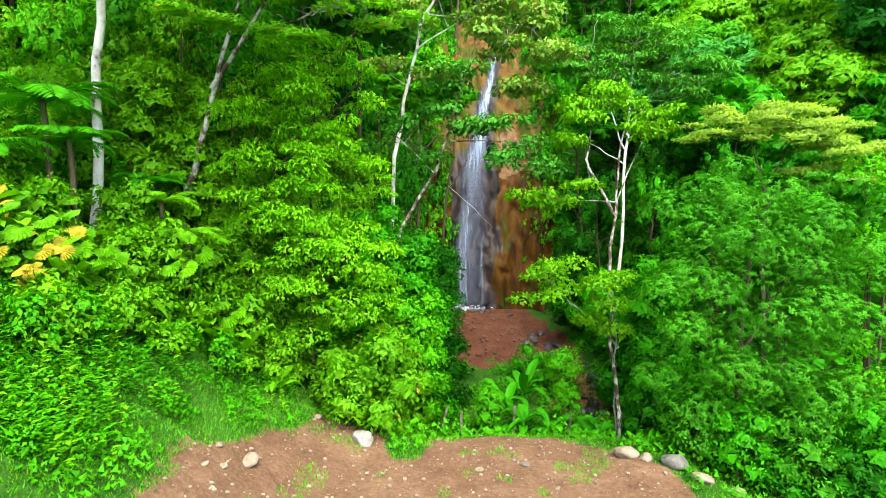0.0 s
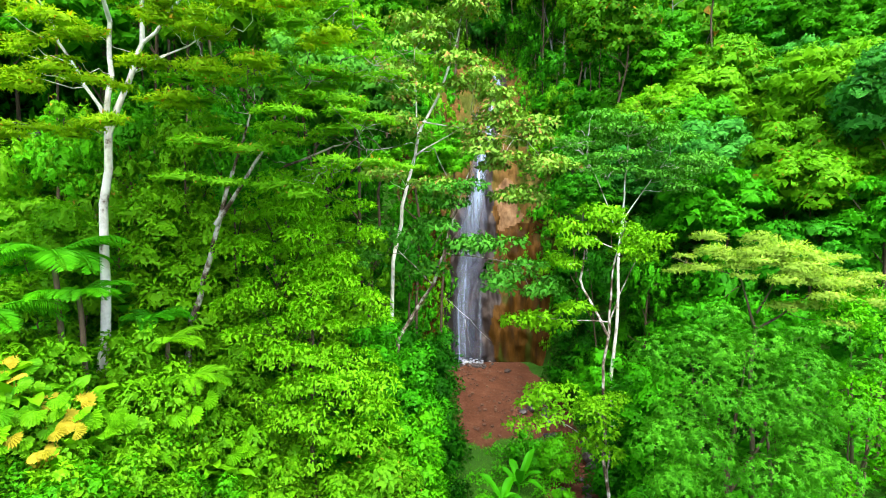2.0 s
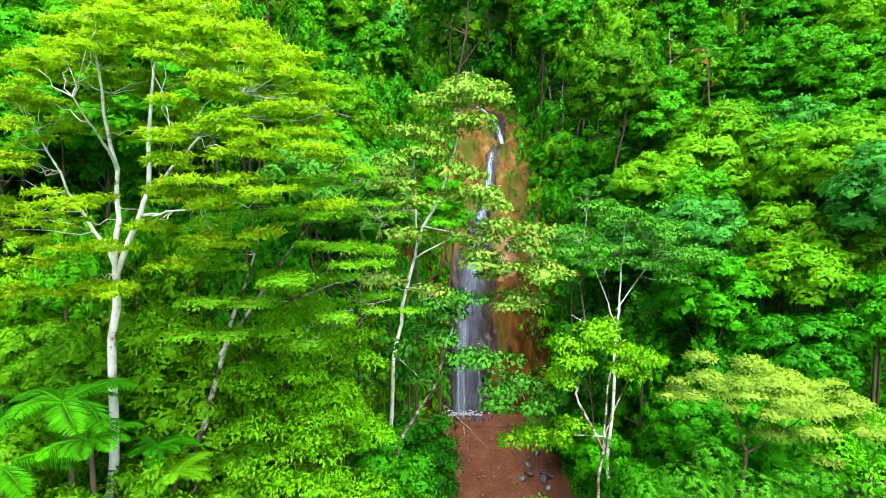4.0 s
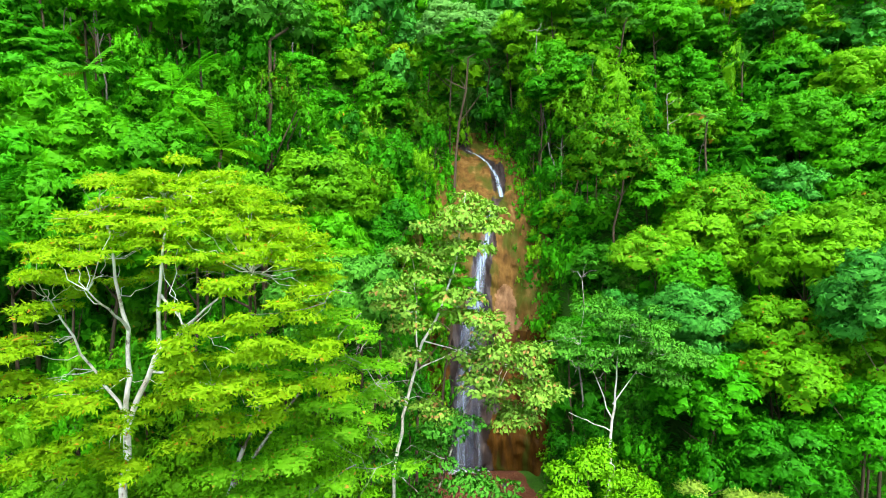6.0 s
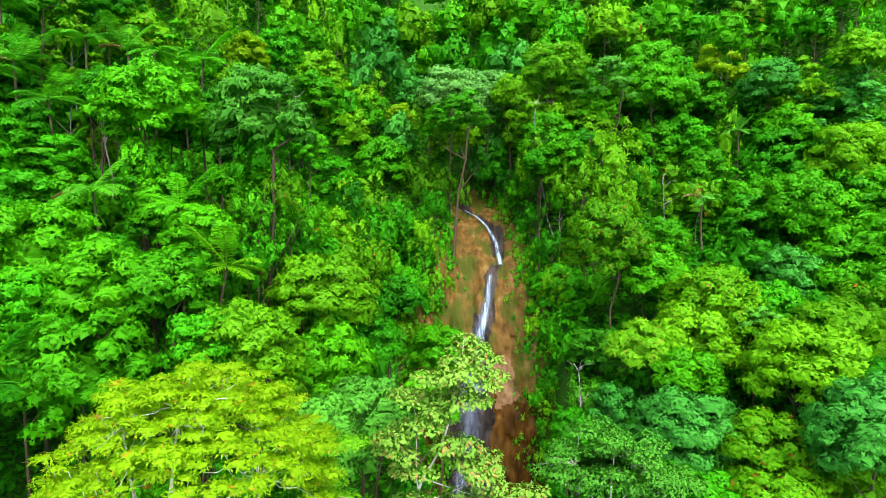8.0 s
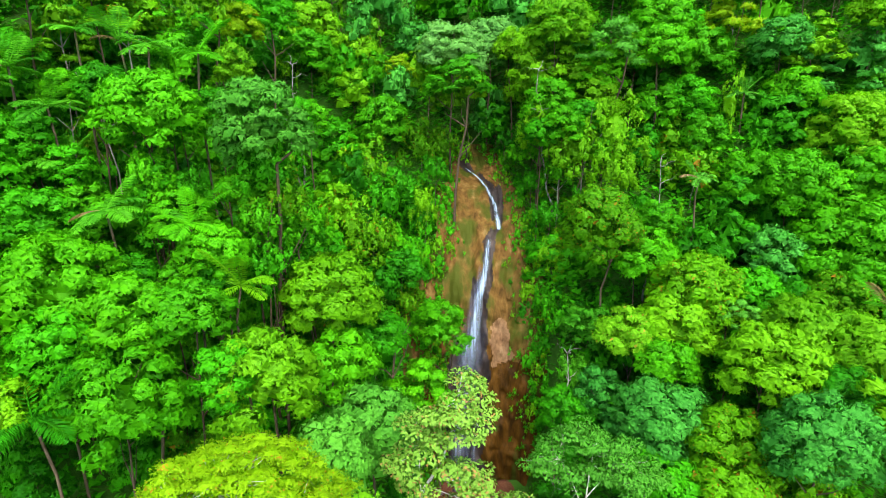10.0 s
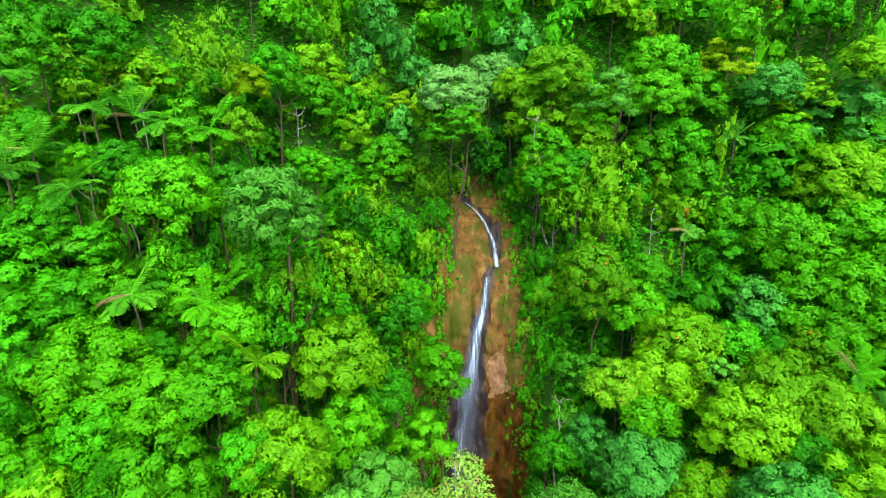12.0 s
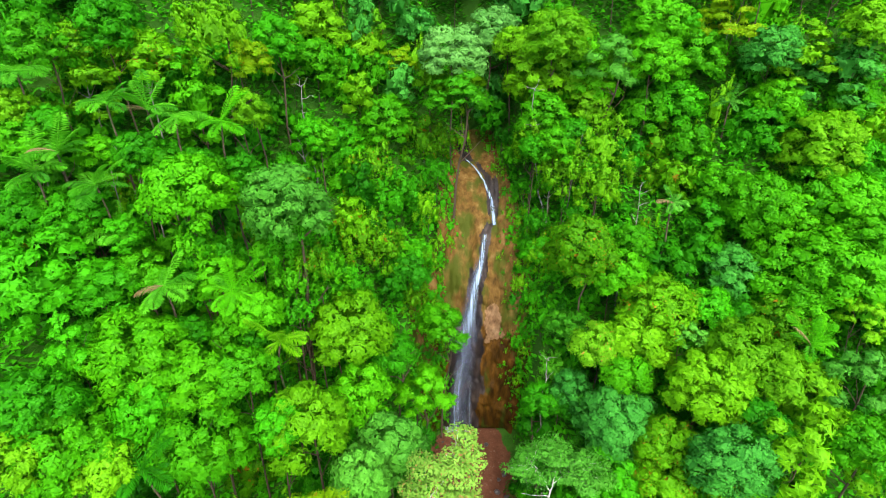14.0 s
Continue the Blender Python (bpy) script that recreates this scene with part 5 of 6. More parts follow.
# the bank
for k, (x, y, top, r, tone) in enumerate([(-8.0, 23.0, 7.0, 1.3, "lime"), (-9.2, 22.0, 8.0, 1.2, "lime"), (-10.2, 21.0, 10.0, 1.3, "lime"), (-7.0, 23.4, 5.4, 1.1, "vivid"), (-11.2, 19.8, 9.8, 1.2, "lime"),
                                         (-12.4, 18.4, 9.6, 1.2, "vivid"), (-13.6, 17.6, 9.8, 1.2, "lime"), (-12.2, 17.6, 8.2, 0.9, "lime"), (-10.8, 19.4, 7.4, 0.9, "vivid"), (-9.8, 20.8, 6.8, 0.9, "lime"),
                                         (-13.2, 16.4, 7.6, 0.9, "vivid"), (-14.4, 16.2, 8.6, 1.1, "lime"), (-8.6, 21.9, 5.4, 0.8, "lime"), (-13.4, 19.4, 11.4, 1.2, "vivid"),
                                         (-14.8, 18.4, 11.6, 1.3, "lime"), (-6.6, 24.4, 5.6, 1.2, "vivid"), (-12.0, 21.6, 11.4, 1.4, "vivid"), (-9.6, 23.6, 9.4, 1.4, "vivid"), (-16.0, 20.0, 13.4, 1.5, "lime"), (-7.4, 24.6, 8.0, 1.3, "lime"), (-8.8, 25.0, 11.0, 1.6, "vivid"),
                                         (-11.0, 24.6, 14.0, 1.6, "lime"), (-10.4, 26.0, 16.0, 1.9, "vivid"), (-12.6, 25.0, 17.0, 1.9, "lime"), (-15.6, 24.0, 16.0, 2.0, "vivid")]):
    bush(x, y, top, r, tone, 0.22, 88, 60 + k, "bright green leafy bush on the grassy bank" if top < 13 else "tall bush overgrown with creepers above the bank")
rg = np.random.default_rng(61)
for k in range(34):
    y = rg.uniform(14.6, 23.4)
    line = -10.0 + 0.55 * max(0, y - 17.5)
    x = line - abs(rg.normal()) * 1.3
    bush(x, y, ground_z(x, y) + rg.uniform(0.8, 1.7), rg.uniform(0.55, 0.95), ("lime", "vivid", "lime", "bright")[k % 4], 0.22, 88, 120 + k, "low light green leafy bush on the grassy bank")
for k, (x, y, z, s) in enumerate([(-12.3, 17.5, 9.9, 0.85), (-13.4, 17.2, 10.3, 0.8), (-12.9, 16.8, 9.0, 0.85), (-11.8, 18.2, 9.4, 0.8), (-14.2, 17.4, 10.8, 0.9), (-13.0, 17.2, 9.6, 0.7), (-12.0, 17.0, 9.0, 0.75), (-13.8, 16.6, 9.4, 0.85)]):
    fan_palm(x, y, z, s, 12, "lime" if k % 4 == 3 else "fan")
for x, y, z in [(-8.3, 22.4, 6.4), (-9.7, 20.9, 8.6), (-11.4, 18.6, 9.0)]:
    fan_palm(x, y, z, 0.8, 7, "lime")
palm(-14.2, 20.4, 14.2, 1.3, "fresh", True)
palm(-13.2, 20.2, 12.8, 0.9, "fresh", True)
palm(-15.6, 19.0, 12.4, 1.2, "fresh", True)
palm(-10.9, 22.0, 10.6, 0.8, "lime", True)
palm(-9.6, 21.2, 9.4, 0.7, "lime", True)
palm(-11.9, 22.8, 11.4, 0.8, "mid", True)
for x, y, h in [(2.9, 26.3, 1.5), (4.0, 27.2, 1.9), (5.1, 26.4, 1.7), (6.9, 26.2, 1.6), (7.6, 26.6, 1.4), (9.4, 25.2, 1.8), (3.3, 29.4, 2.2), (4.5, 31.2, 2.0)]:
    broad_herb(x, y, h * 0.9, 7, "mid")
for x, y, z, h in [(-8.6, 21.4, 6.6, 1.8), (-9.2, 21.2, 7.2, 2.0), (-8.0, 22.0, 7.0, 1.7), (-13.6, 17.8, 11.2, 2.4), (-12.6, 18.6, 11.2, 2.3), (-10.9, 19.4, 9.9, 2.0), (-6.6, 22.4, 4.0, 1.3), (-11.7, 17.6, 9.0, 1.8), (-14.4, 17.0, 9.0, 2.2)]:
    broad_herb(x, y, h, 8, "lime", "light green plant with large heart-shaped leaves on the bank", ground_z(x, y))


def boulder(x, y, size, material, label, flat=0.75, seed=0):
    """A worn stone, partly sunk."""
    rg = np.random.default_rng(40 + seed)
    bm = bmesh.new()
    bmesh.ops.create_icosphere(bm, subdivisions=3, radius=1.0)
    shift = rg.uniform(0, 50, 3)
    cuts = [(unit(rg.normal(size=3)), rg.uniform(0.55, 0.85)) for k in range(7)]
    for v in bm.verts:
        p = np.array(v.co)
        for n, d in cuts:
            over = p @ n - d
            if over > 0:
                p = p - n * over * 0.95
        p = p * (1 + 0.10 * noise.noise(Vector(p * 1.7 + shift)) + 0.05 * noise.noise(Vector(p * 5 + shift)))
        v.co = p * np.array([size * 0.62, size * 0.5, size * 0.5 * flat])
    for f in bm.faces:
        f.smooth = True
    me = bpy.data.meshes.new("boulder")
    bm.to_mesh(me)
    bm.free()
    me.materials.append(material)
    ob = piece("boulder", me, None, pose(x, y, ground_z(x, y) + size * 0.16, rg.uniform(-15, 15), rg.uniform(-15, 15), rg.uniform(0, 360)), label=label, category="boulder", group="stones on the bare soil")
    return ob


for k, (x, y, s, mat, flat) in enumerate([(-3.1, 21.3, 0.85, STONE_WHITE, 0.7), (6.8, 20.3, 0.75, STONE, 0.7), (8.3, 19.6, 0.82, STONE_GREY, 0.8), (8.9, 18.7, 0.62, STONE, 0.6), (9.8, 18.2, 0.5, STONE, 0.55), (7.4, 20.0, 0.45, STONE, 0.8),
                                         (-6.0, 17.0, 0.55, STONE, 0.5), (-6.85, 16.8, 0.26, STONE, 0.6), (-6.4, 16.05, 0.24, STONE, 0.6), (-6.8, 15.6, 0.22, STONE, 0.6), (-5.0, 22.3, 0.34, STONE, 0.6), (1.3, 19.4, 0.3, STONE, 0.5), (3.0, 20.0, 0.28, STONE_GREY, 0.5)]):
    words = {"stone_chalky": "chalky white broken stone on the bare soil", "stone_pale": "pale cream worn stone on the bare soil", "stone_grey": "grey rounded boulder at the edge of the clearing"}
    boulder(x, y, s, mat, words[mat.name], flat, k)
rg = np.random.default_rng(31)
for k in range(26):
    y = rg.uniform(30, 50)
    boulder(8.2 + rg.normal() * 0.9, y, rg.uniform(0.35, 1.0), STONE_DARK, "dark wet stone in the stream bed", 0.7, 100 + k)
for k in range(16):
    boulder(2.5 + rg.normal() * 2.2, 53.6 + rg.normal() * 0.7, rg.uniform(0.25, 0.7), STONE_DARK, "dark wet stone at the foot of the fall", 0.6, 140 + k)


def fence_post(x, y, height, lean, seed):
    rg = np.random.default_rng(seed)
    g = ground_z(x, y)
    (v, f), _ = limb((0, 0, -0.3), (lean, 0, height), 0.075, 0.062, rg, 0.02, 6, 8)
    n = len(v)
    me = mesh_from("fence_post", v, f, WOOD_GREY)
    piece("fence_post", me, None, pose(x, y, g), label="weathered grey wooden fence post in the grass", category="fence post", group="posts of the fence")


for k, (x, h, lean) in enumerate([(-2.6, 1.4, 0.06), (0.9, 1.2, 0.0), (3.5, 1.45, 0.0), (6.2, 1.2, 0.03), (8.5, 1.4, 0.08)]):
    fence_post(x, 27.0 - 0.2 * max(0, x - 6), h, lean, k)
fence_post(-0.3, 26.2, 1.7, 0.5, 11)
fence_post(-0.6, 26.0, 1.2, -0.45, 12)


def scatter_stuff(name, label, category, spots, length, width, rg, tone, up=0.5, per=1):
    """Loose leaves or blades over the ground, one object."""
    x, y, z = spots.T
    n = len(spots)
    turn = rg.uniform(0, 2 * math.pi, n)
    way = np.stack([np.cos(turn), np.sin(turn), rg.uniform(0.6, 1.4, n) * up * 2], -1)
    face = np.stack([-np.cos(turn) * up, -np.sin(turn) * up, np.ones(n)], -1) + rg.normal(size=(n, 3)) * 0.3
    L = length * rg.uniform(0.5, 1.4, n)
    v, f = leaf_cards(spots, way, face, L, L * width, 0.06, plain=True)
    return piece(name, mesh_from(name, v, f, LEAF[tone]), label=label, category=category, kind="stuff")


def on_ground(x, y, lift=0.0):
    return np.stack([x, y, land(x, y) + lift], -1)


# grass of the bank and of the dip behind the clearing
rg = np.random.default_rng(8)
gx, gy = rg.uniform(-17, 14, 150000), rg.uniform(9, 44, 150000)
patch = fractal(gx / 1.5, gy / 1.5, 81, 3)
pad, wet = bare(gx, gy)
keep = (pad < 0.1) & (wet < 0.1) & ((gy < 31) | (rg.random(150000) < 0.35))
gx, gy = gx[keep], gy[keep]
more_x, more_y = rg.uniform(-17, -4, 60000), rg.uniform(9.5, 25, 60000)
keep = bare(more_x, more_y)[0] < 0.15
gx, gy = np.concatenate([gx, more_x[keep]]), np.concatenate([gy, more_y[keep]])
scatter_stuff("grass", "bright green grass on the bank and round the clearing", "grass", on_ground(gx, gy, -0.03), 0.15, 0.20, rg, "grass", 0.7)
sx, sy = rg.uniform(-7, 8, 26000), rg.uniform(14, 23, 26000)
patch = fractal(sx / 1.1, sy / 1.1, 85, 3) + 0.12 * (sy - 19)
keep = patch > 0.62
sx, sy = sx[keep], sy[keep]
scatter_stuff("sprouts", "short grass sprouts on the bare soil", "grass", on_ground(sx, sy, -0.01), 0.13, 0.22, rg, "grass", 0.7)
hx, hy = rg.uniform(-18, 13, 90000), rg.uniform(10, 45, 90000)
patch = fractal(hx / 1.2, hy / 1.2, 83, 3)
pad, wet = bare(hx, hy)
keep = (pad < -0.1) & (wet < -0.1) & (patch > np.where(hx < -9.5, -0.6, -0.15))
hx, hy = hx[keep], hy[keep]
lift = rg.uniform(0, 0.55, (len(hx), 1)) * (0.5 + clamp01(patch[keep])[:, None])
scatter_stuff("weeds", "low leafy weeds on the grassy bank", "weeds", on_ground(hx, hy) + np.array([0, 0, 1.0]) * lift, 0.18, 0.65, rg, "fresh", 0.3)
clumps = []
wx, wy = rg.uniform(-15, -6.4, 900), rg.uniform(11.5, 24.5, 900)
keep = (bare(wx, wy)[0] < -0.4) & (rg.random(900) < 0.25 + 0.75 * smooth(-7.5, -10.5, wx))
for x, y in zip(wx[keep], wy[keep]):
    r = rg.uniform(0.14, 0.38)
    clumps.append((x, y, ground_z(x, y) + r * 0.5, r, r, r * rg.uniform(0.8, 1.5)))
v, f, n = puff_leaves(clumps, 95, 0.13, 0.6, rg, low=-0.2)
piece("weed_clumps", mesh_from("weed_clumps", v, f, LEAF["bright"], normals=n), label="tangled light green weeds covering the bank", category="weeds", kind="stuff")
# upright leafy stems of the bank
sx, sy = rg.uniform(-15.5, -5.5, 1500), rg.uniform(12.0, 25.0, 1500)
keep = (bare(sx, sy)[0] < -0.5) & (fractal(sx / 1.4, sy / 1.4, 91, 2) > -0.1) & (rg.random(1500) < 0.2 + 0.8 * smooth(-7.0, -9.5, sx))
sx, sy = sx[keep], sy[keep]
for tone, part_of in (("lime", slice(0, None, 3)), ("bright", slice(1, None, 3)), ("fresh", slice(2, None, 3))):
    x, y = sx[part_of], sy[part_of]
    tall, lean = rg.uniform(0.4, 1.15, len(x)), rg.normal(size=(len(x), 2)) * 0.25
    leaves = []
    for j in range(9):
        u = (j + 1.5) / 9
        turn = j * 2.4 + rg.uniform(0, 6.28, len(x))
        spot = np.stack([x + lean[:, 0] * u * tall, y + lean[:, 1] * u * tall, land(x, y) + u * tall], -1)
        way = np.stack([np.cos(turn), np.sin(turn), np.full(len(x), 0.25)], -1)
        up = np.stack([-0.3 * np.cos(turn), -0.3 * np.sin(turn), np.ones(len(x))], -1)
        size = rg.uniform(0.16, 0.30, len(x))
        leaves.append(leaf_cards(spot, way, up, size, size * 0.5, 0.08))
    v, f = join(leaves)
    piece("leafy_stems", mesh_from("leafy_stems", v, f, LEAF[tone]), label="upright leafy weed stems on the grassy bank", category="weeds", kind="stuff")
# undergrowth of the slopes
ux, uy = rg.uniform(-75, 75, 125000), rg.uniform(24, 104, 125000)
axis = np.interp(uy, [24, 40, 56, 64, 72, 80], [3.5, 4.5, 4.3, 4.5, 4.5, 4.0])
half = np.interp(uy, [24, 34, 45, 56, 64, 72, 80], [9, 6.0, 6.0, 6.5, 6.0, 3.5, 1.0])
keep = (np.abs(ux) < 24 + 0.66 * uy) & (np.abs(ux - axis) > half)
ux, uy = ux[keep], uy[keep]
scatter_stuff("undergrowth", "dense dark green undergrowth of the forest slope", "undergrowth", on_ground(ux, uy) + np.array([0, 0, 1.0]) * rg.uniform(0, 2.6, (len(ux), 1)), 0.72, 0.7, rg, "mid", 0.2)
# small stones on the bare soil
rubble = []
RUBBLE = mottled("stone_reddish", [(0.3, (0.05, 0.025, 0.016)), (0.6, (0.14, 0.075, 0.05)), (0.8, (0.25, 0.17, 0.12))], 2.0, rough=0.9)
px, py = rg.uniform(-8, 9, 1600), rg.uniform(11, 22.6, 1600)
keep = bare(px, py)[0] > 0.1
px, py = px[keep], py[keep]
bits = []
for k in range(len(px)):
    s = 0.018 + 0.06 * rg.random() ** 4
    c = np.array([px[k], py[k], ground_z(px[k], py[k]) + s * 0.3])
    bits.append(tube(c + np.array([[-1, 0, 0], [-0.6, 0, 0.2], [0.5, 0.1, 0.2], [1, 0, 0]]) * s, np.array([0.3, 0.9, 0.8, 0.2]) * s, 5))
fx, fy = 3.6 + rg.normal(size=520) * 3.2, rg.uniform(36, 55, 520)
keep = bare(fx, fy)[1] > 0.2
for x, y in zip(fx[keep], fy[keep]):
    s = 0.04 + 0.12 * rg.random() ** 3
    rubble.append(tube(np.array([x, y, ground_z(x, y) + s * 0.3]) + np.array([[-1, 0, 0], [-0.6, 0, 0.2], [0.5, 0.1, 0.2], [1, 0, 0]]) * s, np.array([0.3, 0.9, 0.8, 0.2]) * s, 5))
v, f = join(rubble)
piece("rubble", mesh_from("rubble", v, f, RUBBLE), label="reddish brown stones on the soil below the fall", category="rubble", kind="stuff")
v, f = join(bits)
piece("pebbles", mesh_from("pebbles", v, f, STONE), label="small pale stones scattered on the soil", category="pebbles", kind="stuff")


# ---------------------------------------------------------------- forest of the slopes
forest_tree(-37.8, 53.6, 58.0, 3.3, "round", "fresh")
forest_tree(-35.5, 54.9, 56.5, 3.7, "tier", "lime")
forest_tree(-32.6, 57.3, 58.9, 3.3, "round", "mid")
forest_tree(-31.3, 58.8, 55.7, 3.8, "round", "olive")
forest_tree(-25.8, 57.5, 53.9, 4.3, "tier", "fresh")
forest_tree(-23.8, 60.2, 59.4, 4.7, "vine", "lime")
forest_tree(-20.7, 60.9, 53.6, 2.4, "round", "yellow")
forest_tree(-18.7, 65.5, 55.6, 3.2, "round", "mid")
forest_tree(-20.3, 57.0, 49.8, 2.5, "round", "lime")
forest_tree(-28.9, 50.0, 47.8, 2.5, "round", "mid")
forest_tree(-38.9, 49.2, 51.8, 2.3, "round", "lime")
forest_tree(-37.8, 47.8, 49.6, 3.0, "round", "fresh")
forest_tree(-34.2, 45.3, 44.1, 2.9, "round", "mid")
forest_tree(-38.1, 43.9, 44.7, 3.1, "round", "mid")
forest_tree(-23.1, 45.0, 47.2, 4.8, "round", "fresh")
forest_tree(-14.3, 44.6, 46.6, 4.6, "round", "pale")
forest_tree(-14.6, 68.3, 38.3, 3.8, "round", "fresh")
forest_tree(-36.5, 40.6, 42.0, 6.4, "round", "mid")
forest_tree(-28.7, 43.4, 38.5, 3.3, "round", "fresh")
forest_tree(-30.7, 40.7, 38.6, 3.2, "round", "mid")
forest_tree(-21.2, 43.4, 38.0, 2.7, "round", "fresh")
forest_tree(-31.1, 34.7, 38.0, 3.8, "tier", "mid")
forest_tree(-26.3, 35.5, 36.4, 5.2, "round", "bright")
forest_tree(-20.9, 34.2, 34.4, 3.5, "round", "bright")
forest_tree(-18.1, 35.4, 33.3, 3.7, "round", "bright")
forest_tree(-21.0, 31.4, 30.4, 5.2, "round", "bright")
forest_tree(-24.9, 31.9, 32.5, 3.1, "round", "mid")
forest_tree(-31.7, 29.8, 35.7, 3.6, "round", "mid")
forest_tree(-30.1, 28.5, 33.1, 5.1, "round", "fresh")
forest_tree(-32.0, 26.4, 32.9, 3.0, "round", "lime")
forest_tree(-27.0, 28.0, 30.0, 3.2, "round", "lime")
forest_tree(-12.0, 33.1, 30.3, 3.8, "round", "lime")
forest_tree(-14.2, 32.3, 29.9, 2.6, "round", "mid")
forest_tree(-17.5, 40.6, 36.0, 3.0, "round", "fresh")
forest_tree(-9.4, 43.9, 32.1, 4.6, "round", "lime")
forest_tree(-11.9, 48.0, 34.0, 3.4, "round", "mid")
forest_tree(-8.0, 39.2, 27.5, 3.9, "round", "bright")
forest_tree(-4.9, 34.5, 24.9, 3.8, "round", "pale")
forest_tree(-0.2, 53.5, 24.0, 3.2, "round", "bright")
forest_tree(-1.9, 44.0, 22.3, 3.5, "open", "bright")
forest_tree(-5.7, 45.1, 26.8, 3.1, "round", "mid")
forest_tree(-7.0, 30.5, 25.3, 3.3, "round", "pale")
forest_tree(-4.6, 58.6, 28.2, 3.3, "round", "deep")
forest_tree(-7.7, 59.4, 32.7, 3.7, "vine", "olive")
forest_tree(-6.3, 66.2, 36.6, 4.6, "vine", "mid")
forest_tree(-10.1, 59.9, 34.5, 3.9, "vine", "olive")
forest_tree(-1.5, 69.3, 31.7, 3.7, "vine", "fresh")
forest_tree(-14.1, 75.4, 48.0, 4.4, "round", "fresh")
forest_tree(-11.8, 78.1, 52.1, 3.8, "round", "lime")
forest_tree(-6.6, 78.4, 49.1, 2.9, "open", "yellow")
forest_tree(-8.0, 73.3, 44.1, 4.5, "round", "fresh")
forest_tree(-2.7, 73.0, 42.2, 4.4, "vine", "olive")
forest_tree(-16.2, 71.4, 52.0, 3.5, "round", "fresh")
forest_tree(-16.4, 76.2, 55.4, 3.9, "round", "lime")
forest_tree(-13.9, 70.6, 41.5, 3.9, "round", "mid")
forest_tree(-9.4, 69.5, 40.1, 4.2, "vine", "olive")
forest_tree(1.2, 73.2, 52.8, 4.9, "round", "mist")
forest_tree(6.6, 80.1, 54.1, 4.5, "round", "mist")
forest_tree(1.4, 67.3, 48.7, 4.1, "open", "fresh")
forest_tree(13.9, 70.0, 55.2, 4.1, "round", "vivid")
forest_tree(16.0, 71.3, 51.3, 3.5, "round", "vivid")
forest_tree(12.2, 71.9, 50.9, 4.0, "round", "lime")
forest_tree(19.5, 68.2, 53.0, 4.4, "open", "pale")
forest_tree(10.9, 69.9, 41.5, 3.5, "vine", "fresh")
forest_tree(12.7, 67.6, 46.3, 3.8, "round", "fresh")
forest_tree(14.7, 62.8, 42.1, 3.8, "vine", "lime")
forest_tree(13.0, 68.1, 36.4, 3.8, "tier", "olive")
forest_tree(18.7, 69.9, 47.5, 3.5, "round", "lime")
forest_tree(26.0, 70.0, 52.3, 4.4, "round", "fresh")
forest_tree(26.8, 74.0, 56.4, 4.2, "round", "fresh")
forest_tree(32.5, 74.4, 52.6, 4.8, "round", "fresh")
forest_tree(36.3, 75.2, 55.9, 4.3, "open", "yellow")
forest_tree(40.6, 71.0, 53.4, 4.3, "round", "blue")
forest_tree(45.3, 72.0, 53.9, 4.4, "tier", "lime")
forest_tree(50.0, 70.9, 53.4, 5.6, "tier", "blue")
forest_tree(50.7, 69.7, 56.3, 3.9, "round", "lime")
forest_tree(19.4, 63.6, 45.1, 4.7, "vine", "vivid")
forest_tree(18.9, 61.6, 40.2, 3.7, "vine", "lime")
forest_tree(26.2, 71.2, 45.8, 3.7, "round", "fresh")
forest_tree(30.3, 72.6, 46.7, 4.5, "round", "mid")
forest_tree(31.9, 68.5, 42.2, 3.7, "round", "fresh")
forest_tree(33.4, 65.2, 39.9, 4.0, "tier", "fresh")
forest_tree(41.2, 69.6, 45.8, 5.6, "round", "mid")
forest_tree(41.7, 68.8, 47.6, 3.8, "round", "bright")
forest_tree(46.1, 63.8, 45.1, 5.6, "round", "vivid")
forest_tree(51.6, 69.5, 47.3, 4.5, "round", "fresh")
forest_tree(50.8, 60.8, 42.4, 4.2, "round", "mid")
forest_tree(37.0, 58.6, 39.4, 4.6, "round", "fresh")
forest_tree(30.5, 57.0, 36.9, 5.3, "tier", "mid")
forest_tree(41.1, 58.9, 37.6, 4.5, "round", "fresh")
forest_tree(34.4, 54.5, 32.0, 3.5, "round", "blue")
forest_tree(34.2, 62.2, 38.9, 3.8, "round", "fresh")
forest_tree(40.8, 53.8, 34.3, 6.8, "round", "fresh")
forest_tree(44.4, 50.7, 35.6, 6.8, "round", "fresh")
forest_tree(47.2, 57.7, 39.7, 4.9, "round", "fresh")
forest_tree(44.4, 60.5, 39.9, 4.1, "round", "fresh")
forest_tree(47.5, 52.7, 38.1, 3.9, "round", "fresh")
forest_tree(15.8, 53.6, 36.3, 4.8, "round", "olive")
forest_tree(20.5, 54.7, 32.4, 4.3, "round", "fresh")
forest_tree(13.3, 62.9, 29.4, 3.8, "round", "mid")
forest_tree(12.3, 62.9, 23.2, 4.4, "vine", "deep")
forest_tree(15.2, 58.1, 24.7, 4.1, "vine", "deep")
forest_tree(12.7, 57.8, 19.1, 3.9, "vine", "mid")
forest_tree(10.3, 66.4, 28.0, 2.4, "vine", "fresh")
forest_tree(24.7, 49.8, 30.5, 4.9, "round", "olive")
forest_tree(17.7, 47.4, 25.9, 3.4, "round", "lemon")
forest_tree(22.0, 47.4, 27.3, 4.1, "round", "lime")
forest_tree(20.3, 44.2, 24.4, 3.1, "round", "fresh")
forest_tree(27.0, 46.4, 27.4, 1.9, "open", "pale")
forest_tree(30.2, 50.3, 29.0, 3.6, "round", "mid")
